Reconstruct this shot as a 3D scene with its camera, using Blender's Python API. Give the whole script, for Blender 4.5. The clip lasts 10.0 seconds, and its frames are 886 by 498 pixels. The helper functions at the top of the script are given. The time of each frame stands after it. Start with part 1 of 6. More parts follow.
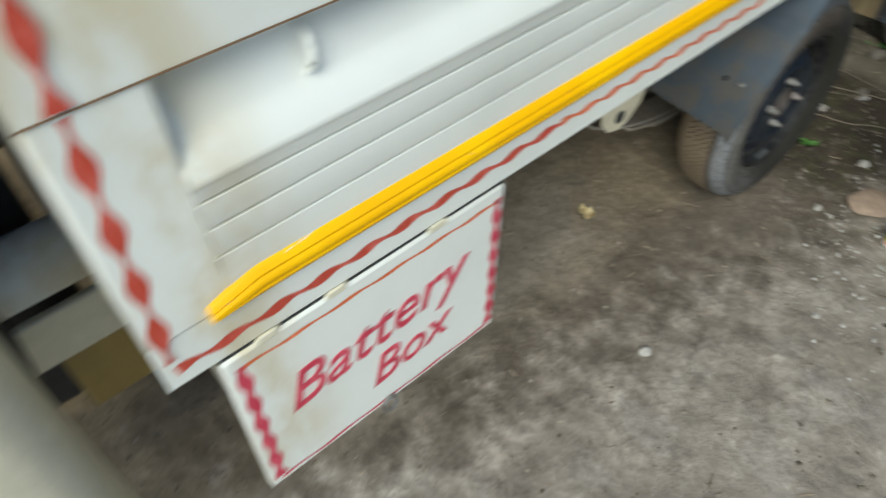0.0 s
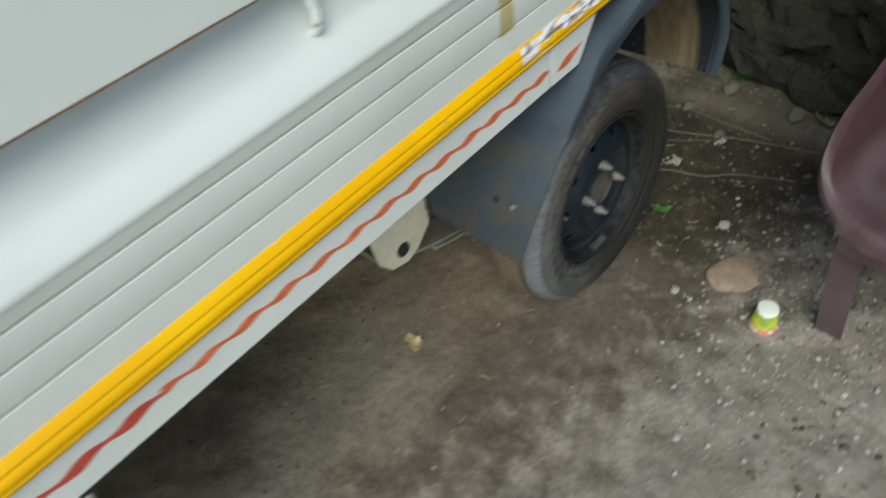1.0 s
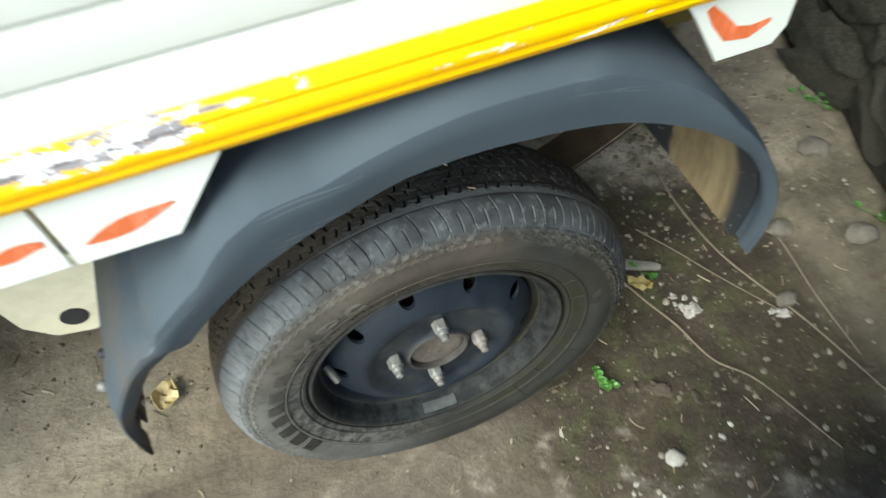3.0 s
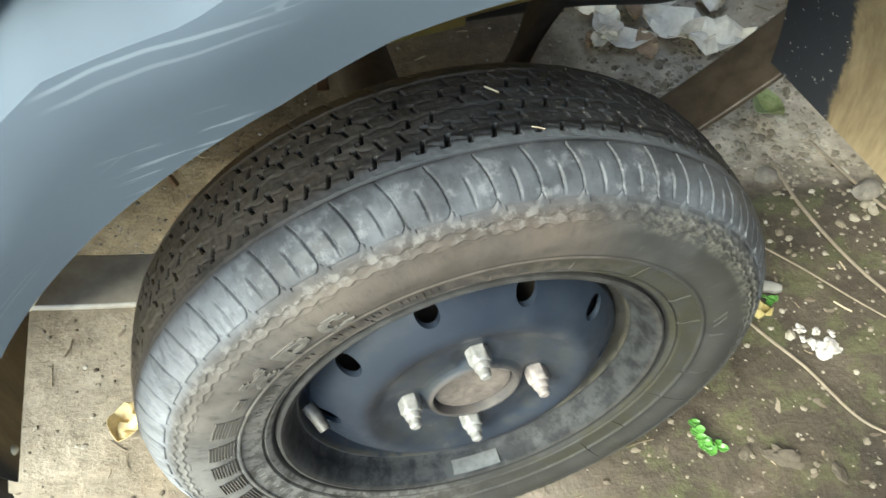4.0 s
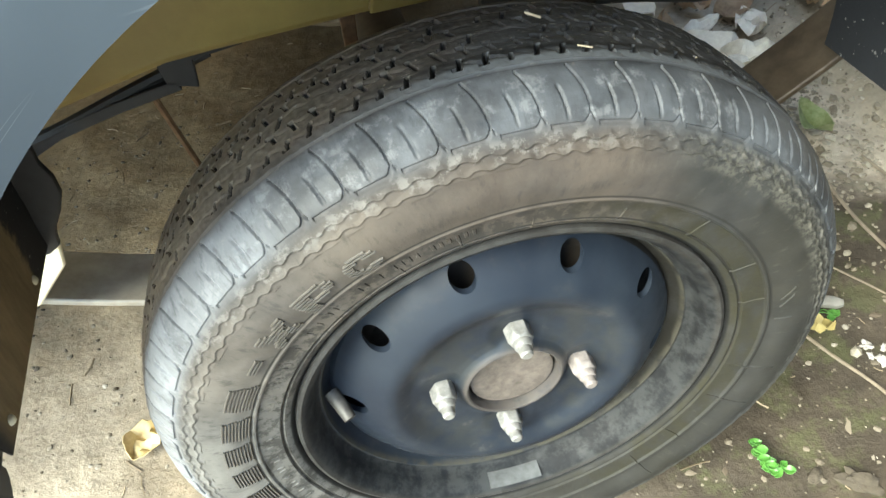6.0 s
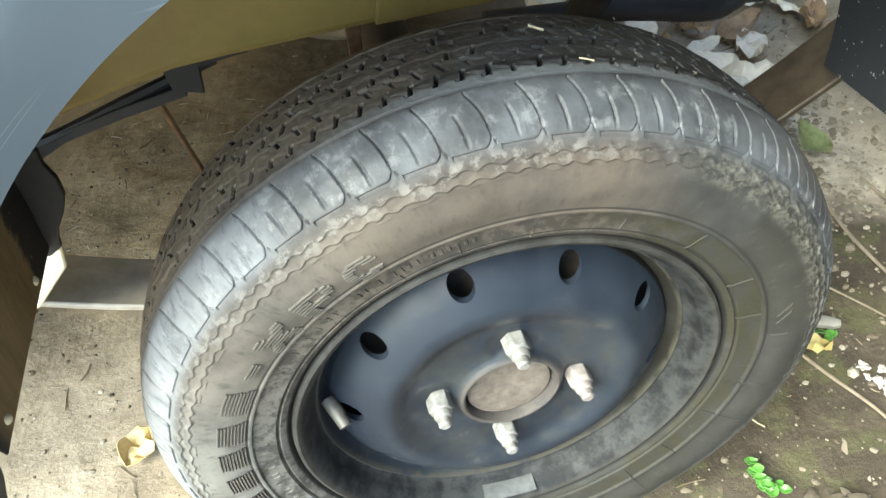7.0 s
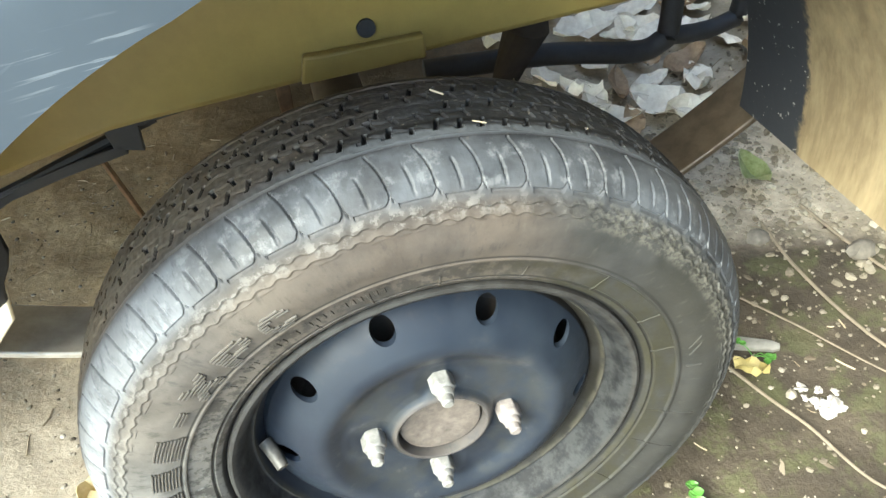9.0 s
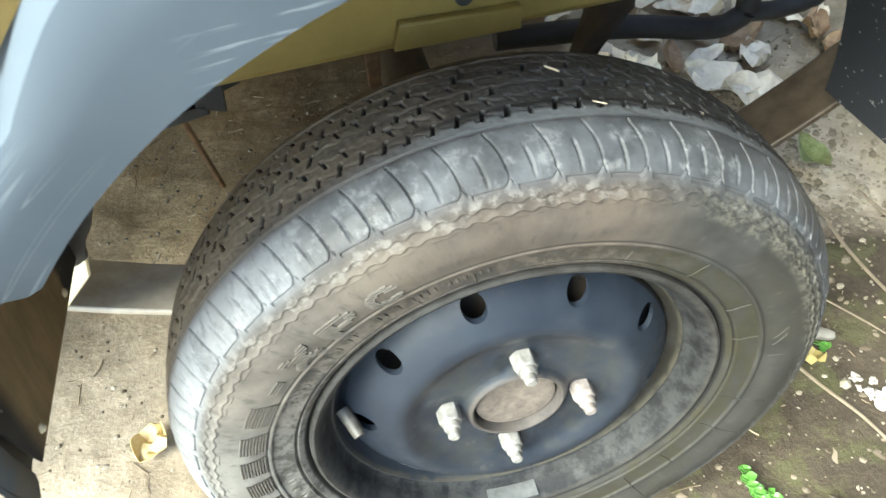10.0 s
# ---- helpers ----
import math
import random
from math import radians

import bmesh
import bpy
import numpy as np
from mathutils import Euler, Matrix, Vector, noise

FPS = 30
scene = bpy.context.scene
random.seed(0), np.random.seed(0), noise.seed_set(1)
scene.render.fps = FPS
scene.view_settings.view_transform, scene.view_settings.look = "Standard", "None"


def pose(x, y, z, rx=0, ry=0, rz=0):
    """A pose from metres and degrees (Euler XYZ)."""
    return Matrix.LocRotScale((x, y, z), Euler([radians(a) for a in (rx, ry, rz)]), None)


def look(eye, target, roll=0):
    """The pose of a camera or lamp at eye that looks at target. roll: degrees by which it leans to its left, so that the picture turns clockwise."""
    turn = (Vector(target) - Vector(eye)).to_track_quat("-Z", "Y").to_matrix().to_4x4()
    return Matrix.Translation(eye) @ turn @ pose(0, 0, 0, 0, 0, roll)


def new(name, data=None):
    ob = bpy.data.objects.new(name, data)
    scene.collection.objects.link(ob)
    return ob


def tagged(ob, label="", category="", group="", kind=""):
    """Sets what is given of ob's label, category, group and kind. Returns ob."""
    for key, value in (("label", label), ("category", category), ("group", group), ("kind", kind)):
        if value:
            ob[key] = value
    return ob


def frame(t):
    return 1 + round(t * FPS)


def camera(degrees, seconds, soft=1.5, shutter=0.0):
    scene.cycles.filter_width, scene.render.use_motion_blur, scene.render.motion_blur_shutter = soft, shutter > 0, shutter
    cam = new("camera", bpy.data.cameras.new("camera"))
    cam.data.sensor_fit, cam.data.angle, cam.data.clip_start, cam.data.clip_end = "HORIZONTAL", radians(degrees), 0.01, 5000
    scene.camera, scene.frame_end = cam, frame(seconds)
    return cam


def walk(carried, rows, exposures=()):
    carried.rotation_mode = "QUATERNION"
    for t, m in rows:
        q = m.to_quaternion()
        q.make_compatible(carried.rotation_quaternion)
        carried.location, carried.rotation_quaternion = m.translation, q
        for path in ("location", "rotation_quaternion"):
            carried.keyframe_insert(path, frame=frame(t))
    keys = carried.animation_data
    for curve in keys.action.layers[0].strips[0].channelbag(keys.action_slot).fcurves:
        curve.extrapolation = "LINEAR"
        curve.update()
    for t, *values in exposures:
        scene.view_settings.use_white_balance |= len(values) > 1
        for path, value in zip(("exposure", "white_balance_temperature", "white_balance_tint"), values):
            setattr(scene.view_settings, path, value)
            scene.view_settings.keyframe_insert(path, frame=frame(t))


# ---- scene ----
cam = camera(65.08, 10.0, shutter=0.5)
PATH = [
    (0, (-1.5360, -0.4924, 1.3131), (-0.6825, 0.5576, -0.1603), -2.76),
    (0.5, (-1.2903, -0.4733, 1.3059), (-0.2779, 0.4387, -0.1582), -7.02),
    (1, (-0.9765, -0.5323, 1.2836), (-0.0568, 0.5283, -0.1413), -11.52),
    (1.5, (-0.6868, -0.5752, 1.2726), (0.1832, 0.4975, -0.1725), -9.23),
    (2, (-0.4394, -0.5114, 1.2181), (0.4567, 0.3604, -0.3431), -5.16),
    (2.5, (-0.2395, -0.4333, 1.1556), (0.3189, 0.5841, -0.4730), -7.76),
    (2.7, (-0.1555, -0.4093, 1.1416), (0.2514, 0.6777, -0.4876), -6.79),
    (3.8, (-0.0392, -0.2194, 0.8238), (0.1559, 0.9589, -0.7808), -8.44),
    (4, (-0.0422, -0.2164, 0.8218), (0.1256, 1.0006, -0.7556), -9.77),
    (4.5, (-0.0436, -0.2200, 0.8208), (0.0927, 1.0191, -0.7435), -9.85),
    (5, (-0.0416, -0.2185, 0.8081), (0.0911, 1.0084, -0.7661), -10.75),
    (5.5, (-0.0586, -0.2337, 0.7444), (0.0666, 1.0935, -0.7467), -11.75),
    (7, (-0.0643, -0.2502, 0.7396), (0.0854, 1.1667, -0.6639), -9.87),
    (7.5, (-0.0560, -0.2548, 0.7475), (0.1068, 1.1930, -0.6225), -9.32),
    (8, (-0.0409, -0.2627, 0.7548), (0.1137, 1.2029, -0.5969), -10.56),
    (8.5, (-0.0235, -0.2740, 0.7557), (0.1480, 1.1834, -0.6033), -10.72),
    (9, (-0.0173, -0.2717, 0.7646), (0.1858, 1.1825, -0.5929), -10.19),
    (9.5, (-0.0450, -0.2573, 0.7582), (0.1285, 1.1660, -0.6356), -10.43),
    (10, (-0.0714, -0.2467, 0.7742), (0.0758, 1.1442, -0.6544), -8.86),
]
EXPOSURES = [(0.0, 0.6, 6350, 3), (1.0, 0.4, 6250, 2), (2.0, 0.65, 6150, -1), (2.5, 0.85, 6250, -1), (3.8, 2.84, 6450, -1), (5.7, 2.98, 6500, -1), (6.8, 3.15, 6500, -1), (8.5, 3.3, 6500, -1), (9.5, 3.4, 6500, 0), (10.0, 3.3, 6500, 0)]
walk(cam, [(t, look(eye, target, roll)) for t, eye, target, roll in PATH], EXPOSURES)

# ---- world and light ----
world = bpy.data.worlds.new("sky")
scene.world = world
world.use_nodes = True
wn = world.node_tree
sky = wn.nodes.new("ShaderNodeTexSky")
sky.sky_type = "NISHITA"
sky.sun_disc = False
sky.sun_elevation = radians(45)
sky.sun_rotation = radians(233)
sky.air_density, sky.dust_density = 1.0, 1.0
wn.links.new(sky.outputs["Color"], wn.nodes["Background"].inputs["Color"])
wn.nodes["Background"].inputs["Strength"].default_value = 0.11
sun_data = bpy.data.lights.new("sun", "SUN")
sun_data.energy, sun_data.angle, sun_data.color = 1.95, radians(38), (1.0, 0.965, 0.86)
sun = new("sun", sun_data)
sun.matrix_world = look((-2.5, -1.9, 3.2), (0, 0, 0))


# ---- materials ----
class Mat:
    """A small wrapper that builds node materials."""

    def __init__(self, name, rough=0.5, metal=0.0, spec=0.5):
        self.m = bpy.data.materials.new(name)
        self.m.use_nodes = True
        self.t = self.m.node_tree
        self.b = self.t.nodes["Principled BSDF"]
        self.b.inputs["Roughness"].default_value = rough
        self.b.inputs["Metallic"].default_value = metal
        self.b.inputs["Specular IOR Level"].default_value = spec
        self.coord = self.t.nodes.new("ShaderNodeTexCoord").outputs["Object"]

    def link(self, a, b):
        self.t.links.new(a, b)

    def noise(self, scale, detail=4.0, rough=0.6, stretch=None, coord=None, dist=0.0):
        n = self.t.nodes.new("ShaderNodeTexNoise")
        n.inputs["Scale"].default_value = scale
        n.inputs["Detail"].default_value = detail
        n.inputs["Roughness"].default_value = rough
        n.inputs["Distortion"].default_value = dist
        src = coord or self.coord
        if stretch:
            mp = self.t.nodes.new("ShaderNodeMapping")
            mp.inputs["Scale"].default_value = stretch
            self.link(src, mp.inputs["Vector"])
            src = mp.outputs["Vector"]
        self.link(src, n.inputs["Vector"])
        return n.outputs["Fac"]

    def voronoi(self, scale, feature="F1"):
        n = self.t.nodes.new("ShaderNodeTexVoronoi")
        n.feature = feature
        n.inputs["Scale"].default_value = scale
        self.link(self.coord, n.inputs["Vector"])
        return n.outputs["Distance"]

    def ramp(self, fac, stops):
        r = self.t.nodes.new("ShaderNodeValToRGB")
        el = r.color_ramp.elements
        while len(el) < len(stops):
            el.new(0.5)
        for e, (p, c) in zip(el, stops):
            e.position = p
            e.color = (*c, 1) if len(c) == 3 else c
        self.link(fac, r.inputs["Fac"])
        return r.outputs["Color"]

    def band(self, fac, lo, hi):
        """0 below lo, 1 above hi."""
        r = self.t.nodes.new("ShaderNodeMapRange")
        r.interpolation_type = "SMOOTHSTEP"
        r.inputs["From Min"].default_value, r.inputs["From Max"].default_value = lo, hi
        self.link(fac, r.inputs["Value"])
        return r.outputs["Result"]

    def math(self, op, a, b=None):
        n = self.t.nodes.new("ShaderNodeMath")
        n.operation = op
        for i, v in enumerate((a, b)):
            if v is None:
                continue
            if isinstance(v, (int, float)):
                n.inputs[i].default_value = v
            else:
                self.link(v, n.inputs[i])
        return n.outputs[0]

    def axis(self, i):
        s = self.t.nodes.new("ShaderNodeSeparateXYZ")
        self.link(self.coord, s.inputs[0])
        return s.outputs[i]

    def polar(self, turns, rings):
        """Coordinates that run round the y axis and outwards from it."""
        x, z = self.axis(0), self.axis(2)
        r = self.math("SQRT", self.math("ADD", self.math("MULTIPLY", x, x), self.math("MULTIPLY", z, z)))
        c = self.t.nodes.new("ShaderNodeCombineXYZ")
        self.link(self.math("MULTIPLY", self.math("ARCTAN2", z, x), turns), c.inputs[0])
        self.link(self.math("MULTIPLY", r, rings), c.inputs[1])
        return c.outputs[0]

    def mix(self, fac, a, b):
        n = self.t.nodes.new("ShaderNodeMix")
        n.data_type = "RGBA"
        if isinstance(fac, (int, float)):
            n.inputs[0].default_value = fac
        else:
            self.link(fac, n.inputs[0])
        for i, v in ((6, a), (7, b)):
            if isinstance(v, tuple):
                n.inputs[i].default_value = (*v, 1)
            else:
                self.link(v, n.inputs[i])
        return n.outputs[2]

    def colour(self, c):
        if isinstance(c, tuple):
            self.b.inputs["Base Color"].default_value = (*c, 1)
        else:
            self.link(c, self.b.inputs["Base Color"])
        return self

    def rough(self, r):
        self.link(r, self.b.inputs["Roughness"])
        return self

    def bump(self, h, strength=0.3, dist=0.002):
        n = self.t.nodes.new("ShaderNodeBump")
        n.inputs["Strength"].default_value = strength
        n.inputs["Distance"].default_value = dist
        self.link(h, n.inputs["Height"])
        self.link(n.outputs["Normal"], self.b.inputs["Normal"])
        return self


def plain(name, c, rough=0.5, metal=0.0, var=0.15, scale=30, bump=0.1, dist=0.0005):
    m = Mat(name, rough, metal)
    n = m.noise(scale, 6, 0.65)
    big = m.noise(scale / 8, 3)
    dark = tuple(v * (1 - var) for v in c)
    light = tuple(min(1, v * (1 + var)) for v in c)
    m.colour(m.mix(m.math("MULTIPLY", big, 0.5), m.ramp(n, [(0.3, dark), (0.7, light)]), dark))
    m.bump(n, bump, dist)
    return m.m


def white_paint():
    m = Mat("white_body_paint", 0.33)
    n, big = m.noise(60, 6), m.noise(3.5, 4)
    base = m.mix(m.band(big, 0.35, 0.75), (0.74, 0.755, 0.71), (0.66, 0.675, 0.63))
    streak = m.noise(9, 5, 0.7, (1.0, 1.0, 0.12))
    base = m.mix(m.math("MULTIPLY", m.band(streak, 0.62, 0.8), 0.35), base, (0.46, 0.40, 0.27))
    x, z = m.axis(0), m.axis(2)
    smear = m.math("MULTIPLY", m.band(x, -1.30, -1.45), m.band(m.noise(9, 5, 0.65, (1.0, 1.0, 0.4)), 0.42, 0.64))
    base = m.mix(m.math("MULTIPLY", smear, 0.75), base, (0.50, 0.41, 0.22))
    speck = m.band(m.noise(190, 2), 0.74, 0.78)
    base = m.mix(m.math("MULTIPLY", speck, 0.4), base, (0.33, 0.28, 0.2))
    m.colour(base)
    m.rough(m.ramp(n, [(0.3, (0.28,) * 3), (0.75, (0.46,) * 3)]))
    return m.bump(big, 0.12, 0.004).m


def yellow_tape():
    """Yellow reflective tape, flaking to silver and white towards the wheel."""
    m = Mat("yellow_reflective_tape", 0.45, 0.0, 0.2)
    n, big = m.noise(90, 4), m.noise(7, 3)
    yellow = m.mix(m.band(big, 0.4, 0.7), (0.88, 0.46, 0.0), (0.94, 0.54, 0.0))
    x, z = m.axis(0), m.axis(2)
    flake = m.noise(34, 7, 0.72, (0.42, 1.0, 1.7), dist=0.5)
    where = m.band(x, -0.44, -0.30)
    fade = m.band(x, -0.08, -0.17)
    upper = m.band(z, 0.767, 0.790)
    amount = m.math("MULTIPLY", m.math("MULTIPLY", where, upper), m.math("ADD", m.math("MULTIPLY", fade, 0.150), 0.050))
    lost = m.math("ADD", flake, amount)
    white = m.band(lost, 0.645, 0.66)
    inner = m.band(m.math("ADD", m.noise(55, 5, 0.7, (0.6, 1, 1.4)), m.math("MULTIPLY", amount, 0.35)), 0.56, 0.59)
    col = m.mix(white, yellow, m.mix(inner, (0.80, 0.78, 0.80), (0.24, 0.22, 0.235)))
    rust = m.math("MULTIPLY", m.band(m.noise(46, 6, 0.7), 0.60, 0.64), m.band(lost, 0.69, 0.71))
    col = m.mix(rust, col, (0.16, 0.05, 0.03))
    m.colour(col)
    return m.bump(m.math("ADD", m.math("MULTIPLY", white, -1.0), m.math("MULTIPLY", n, 0.15)), 0.5, 0.0012).m


def hand_paint(name, c):
    m = Mat(name, 0.5)
    n = m.noise(70, 5, 0.7, (1.0, 1.0, 0.35))
    m.colour(m.mix(m.band(n, 0.45, 0.75), c, tuple(min(1, v * 1.35 + 0.09) for v in c)))
    return m.bump(n, 0.2, 0.0006).m


def rubber_tyre():
    """Black rubber with grey wear, dried brown mud on the sidewall and crown; sheen, lit side and groove shade are
    painted in.
    """
    m = Mat("worn_tyre_rubber", 0.55, 0.0, 0.22)
    x, y, z = m.axis(0), m.axis(1), m.axis(2)
    r = m.math("SQRT", m.math("ADD", m.math("MULTIPLY", x, x), m.math("MULTIPLY", z, z)))
    n, big, fine = m.noise(45, 6, 0.65), m.noise(9, 4), m.noise(240, 3)
    base = m.mix(m.band(n, 0.3, 0.75), (0.020, 0.021, 0.023), (0.048, 0.049, 0.052))
    side = m.math("MULTIPLY", m.band(r, 0.166, 0.174), m.band(r, 0.256, 0.236))
    mud = m.math("MULTIPLY", side, m.math("ADD", 0.5, m.math("MULTIPLY", m.band(m.math("ADD", big, m.math("MULTIPLY", n, 0.25)), 0.42, 0.82), 0.5)))
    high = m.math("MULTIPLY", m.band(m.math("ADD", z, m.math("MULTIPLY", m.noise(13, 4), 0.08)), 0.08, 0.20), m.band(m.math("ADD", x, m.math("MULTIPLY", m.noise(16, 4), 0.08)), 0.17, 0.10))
    # film paler on the lit left, darker at the shaded lower right
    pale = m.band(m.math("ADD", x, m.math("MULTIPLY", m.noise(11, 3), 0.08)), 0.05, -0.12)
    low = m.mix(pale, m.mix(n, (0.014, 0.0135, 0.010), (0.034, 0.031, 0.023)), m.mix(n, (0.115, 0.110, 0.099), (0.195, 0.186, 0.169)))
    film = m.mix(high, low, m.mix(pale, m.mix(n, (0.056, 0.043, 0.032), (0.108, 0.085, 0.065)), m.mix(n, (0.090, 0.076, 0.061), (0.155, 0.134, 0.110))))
    rays = m.noise(1.0, 5, 0.7, coord=m.polar(34, 55))
    film = m.mix(m.math("MULTIPLY", m.band(rays, 0.52, 0.70), 0.55), film, (0.030, 0.027, 0.022))
    film = m.mix(m.math("MULTIPLY", m.band(rays, 0.44, 0.30), 0.30), film, (0.11, 0.100, 0.080))
    cut = m.math("MULTIPLY", m.band(r, 0.1978, 0.1965), m.band(m.noise(85, 7, 0.75), 0.46, 0.56))
    film = m.mix(m.math("MULTIPLY", cut, 0.72), film, (0.016, 0.014, 0.009))
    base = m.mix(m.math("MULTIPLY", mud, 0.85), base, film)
    crust = m.math("MULTIPLY", m.math("MULTIPLY", m.band(r, 0.226, 0.232), m.band(r, 0.249, 0.244)), m.math("MULTIPLY", m.band(x, 0.09, 0.15), m.band(z, -0.02, 0.06)))
    base = m.mix(m.math("MULTIPLY", crust, m.math("MULTIPLY", m.band(m.noise(210, 5, 0.7), 0.42, 0.60), 0.6)), base, (0.105, 0.098, 0.080))
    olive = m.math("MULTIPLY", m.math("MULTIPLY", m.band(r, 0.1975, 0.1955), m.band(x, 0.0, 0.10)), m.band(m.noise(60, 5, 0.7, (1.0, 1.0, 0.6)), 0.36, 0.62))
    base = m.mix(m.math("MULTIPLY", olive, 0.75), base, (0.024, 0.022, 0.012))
    # shadow and dirt beside the ridge and in the bead crease, as dark lines
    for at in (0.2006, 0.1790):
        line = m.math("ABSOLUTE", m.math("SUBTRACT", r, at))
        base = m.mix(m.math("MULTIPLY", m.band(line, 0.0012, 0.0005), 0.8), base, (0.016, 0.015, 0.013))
    # shadow in the gap between bead and rim, painted near black
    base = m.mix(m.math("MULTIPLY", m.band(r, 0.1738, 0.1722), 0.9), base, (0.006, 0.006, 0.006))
    crown = m.band(y, -0.045, -0.015)
    caked = m.math("MULTIPLY", m.math("MULTIPLY", crown, m.band(m.math("SUBTRACT", x, m.math("MULTIPLY", y, 1.6)), 0.06, -0.15)), m.band(m.math("ADD", n, m.math("MULTIPLY", big, 0.4)), 0.28, 0.66))
    base = m.mix(m.math("MULTIPLY", caked, 0.85), base, m.mix(fine, (0.150, 0.112, 0.073), (0.275, 0.212, 0.142)))
    # depth below the worn crown, used to paint shade into the slits
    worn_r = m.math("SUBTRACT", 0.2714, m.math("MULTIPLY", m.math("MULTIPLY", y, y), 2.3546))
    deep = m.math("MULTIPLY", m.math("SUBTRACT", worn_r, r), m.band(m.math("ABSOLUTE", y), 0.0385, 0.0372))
    streak_at = m.t.nodes.new("ShaderNodeCombineXYZ")
    m.link(m.math("MULTIPLY", m.math("ARCTAN2", z, x), 9.0), streak_at.inputs[0])
    m.link(m.math("MULTIPLY", y, 230.0), streak_at.inputs[1])
    streak = m.noise(1.0, 4, 0.65, coord=streak_at.outputs[0])
    dark = m.math("MULTIPLY", m.math("MULTIPLY", crown, m.band(m.math("SUBTRACT", x, m.math("MULTIPLY", y, 0.6)), -0.14, 0.02)), m.band(streak, 0.42, 0.54))
    base = m.mix(m.math("MULTIPLY", dark, 0.55), base, (0.014, 0.013, 0.012))
    fleck = m.math("MULTIPLY", crown, m.band(m.noise(1.0, 5, 0.75, (2.6, 2.6, 1.0), coord=streak_at.outputs[0]), 0.60, 0.66))
    base = m.mix(m.math("MULTIPLY", fleck, 0.65), base, (0.27, 0.245, 0.20))
    # highlight on the outer rib and the dark band inside it, painted as colour
    flank = m.band(x, -0.12, 0.02)
    rib = m.math("MULTIPLY", flank, m.math("MULTIPLY", m.band(y, -0.0350, -0.0325), m.band(y, -0.0255, -0.0285)))
    base = m.mix(m.math("MULTIPLY", rib, 0.6), base, (0.115, 0.122, 0.130))
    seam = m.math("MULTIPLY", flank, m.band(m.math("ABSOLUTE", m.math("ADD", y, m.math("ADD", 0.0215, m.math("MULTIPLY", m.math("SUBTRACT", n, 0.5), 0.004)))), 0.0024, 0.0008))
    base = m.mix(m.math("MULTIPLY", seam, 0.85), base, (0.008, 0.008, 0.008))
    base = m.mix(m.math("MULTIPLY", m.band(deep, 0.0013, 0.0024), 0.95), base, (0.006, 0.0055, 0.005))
    dots = m.math("MULTIPLY", crown, m.band(m.noise(170, 3), 0.68, 0.72))
    base = m.mix(m.math("MULTIPLY", dots, 0.7), base, (0.30, 0.25, 0.18))
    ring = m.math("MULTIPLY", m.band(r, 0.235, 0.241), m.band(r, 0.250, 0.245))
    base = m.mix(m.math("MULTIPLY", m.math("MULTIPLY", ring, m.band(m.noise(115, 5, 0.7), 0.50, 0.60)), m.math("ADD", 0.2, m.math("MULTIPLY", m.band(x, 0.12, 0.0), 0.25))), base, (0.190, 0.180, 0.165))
    # grey scuffs on the shoulder, lightened with its sky sheen
    scuff_sheen = m.math("MULTIPLY", m.band(r, 0.243, 0.252), m.band(m.noise(20, 4, 0.6), 0.30, 0.70))
    scuff_sheen = m.math("MULTIPLY", scuff_sheen, m.band(y, -0.034, -0.044))
    base = m.mix(m.math("MULTIPLY", scuff_sheen, m.math("ADD", 0.33, m.math("MULTIPLY", m.band(x, 0.10, -0.10), 0.16))), base, (0.160, 0.172, 0.188))
    # bright highlight on the shoulder's left, painted into the rubber
    left_sheen = m.math("MULTIPLY", m.math("MULTIPLY", m.band(r, 0.244, 0.252), m.band(x, -0.06, -0.22)), m.band(y, -0.034, -0.044))
    base = m.mix(m.math("MULTIPLY", left_sheen, 0.44), base, (0.33, 0.335, 0.34))
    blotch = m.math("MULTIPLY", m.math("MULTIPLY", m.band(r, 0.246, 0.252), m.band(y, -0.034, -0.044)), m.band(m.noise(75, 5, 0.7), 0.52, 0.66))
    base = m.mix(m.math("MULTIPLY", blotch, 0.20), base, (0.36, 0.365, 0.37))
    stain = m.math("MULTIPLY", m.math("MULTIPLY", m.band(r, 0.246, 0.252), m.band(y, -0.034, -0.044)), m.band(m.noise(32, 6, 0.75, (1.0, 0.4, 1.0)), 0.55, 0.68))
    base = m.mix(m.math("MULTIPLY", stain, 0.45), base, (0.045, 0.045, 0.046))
    smear_at = m.t.nodes.new("ShaderNodeCombineXYZ")
    m.link(m.math("MULTIPLY", m.math("ARCTAN2", z, x), 42.0), smear_at.inputs[0])
    m.link(m.math("MULTIPLY", y, 55.0), smear_at.inputs[1])
    smear = m.math("MULTIPLY", m.math("MULTIPLY", m.band(r, 0.246, 0.252), m.band(y, -0.034, -0.044)), m.band(m.noise(1.0, 5, 0.7, coord=smear_at.outputs[0]), 0.50, 0.66))
    base = m.mix(m.math("MULTIPLY", smear, 0.55), base, (0.040, 0.042, 0.046))
    m.colour(base)
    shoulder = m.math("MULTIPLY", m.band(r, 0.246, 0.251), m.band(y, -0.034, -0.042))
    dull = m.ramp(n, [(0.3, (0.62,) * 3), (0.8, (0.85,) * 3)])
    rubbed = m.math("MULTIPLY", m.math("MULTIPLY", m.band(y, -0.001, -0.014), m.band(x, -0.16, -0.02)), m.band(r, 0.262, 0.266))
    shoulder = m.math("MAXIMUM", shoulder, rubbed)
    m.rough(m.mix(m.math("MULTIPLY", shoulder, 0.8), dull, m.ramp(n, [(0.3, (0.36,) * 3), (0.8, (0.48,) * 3)])))
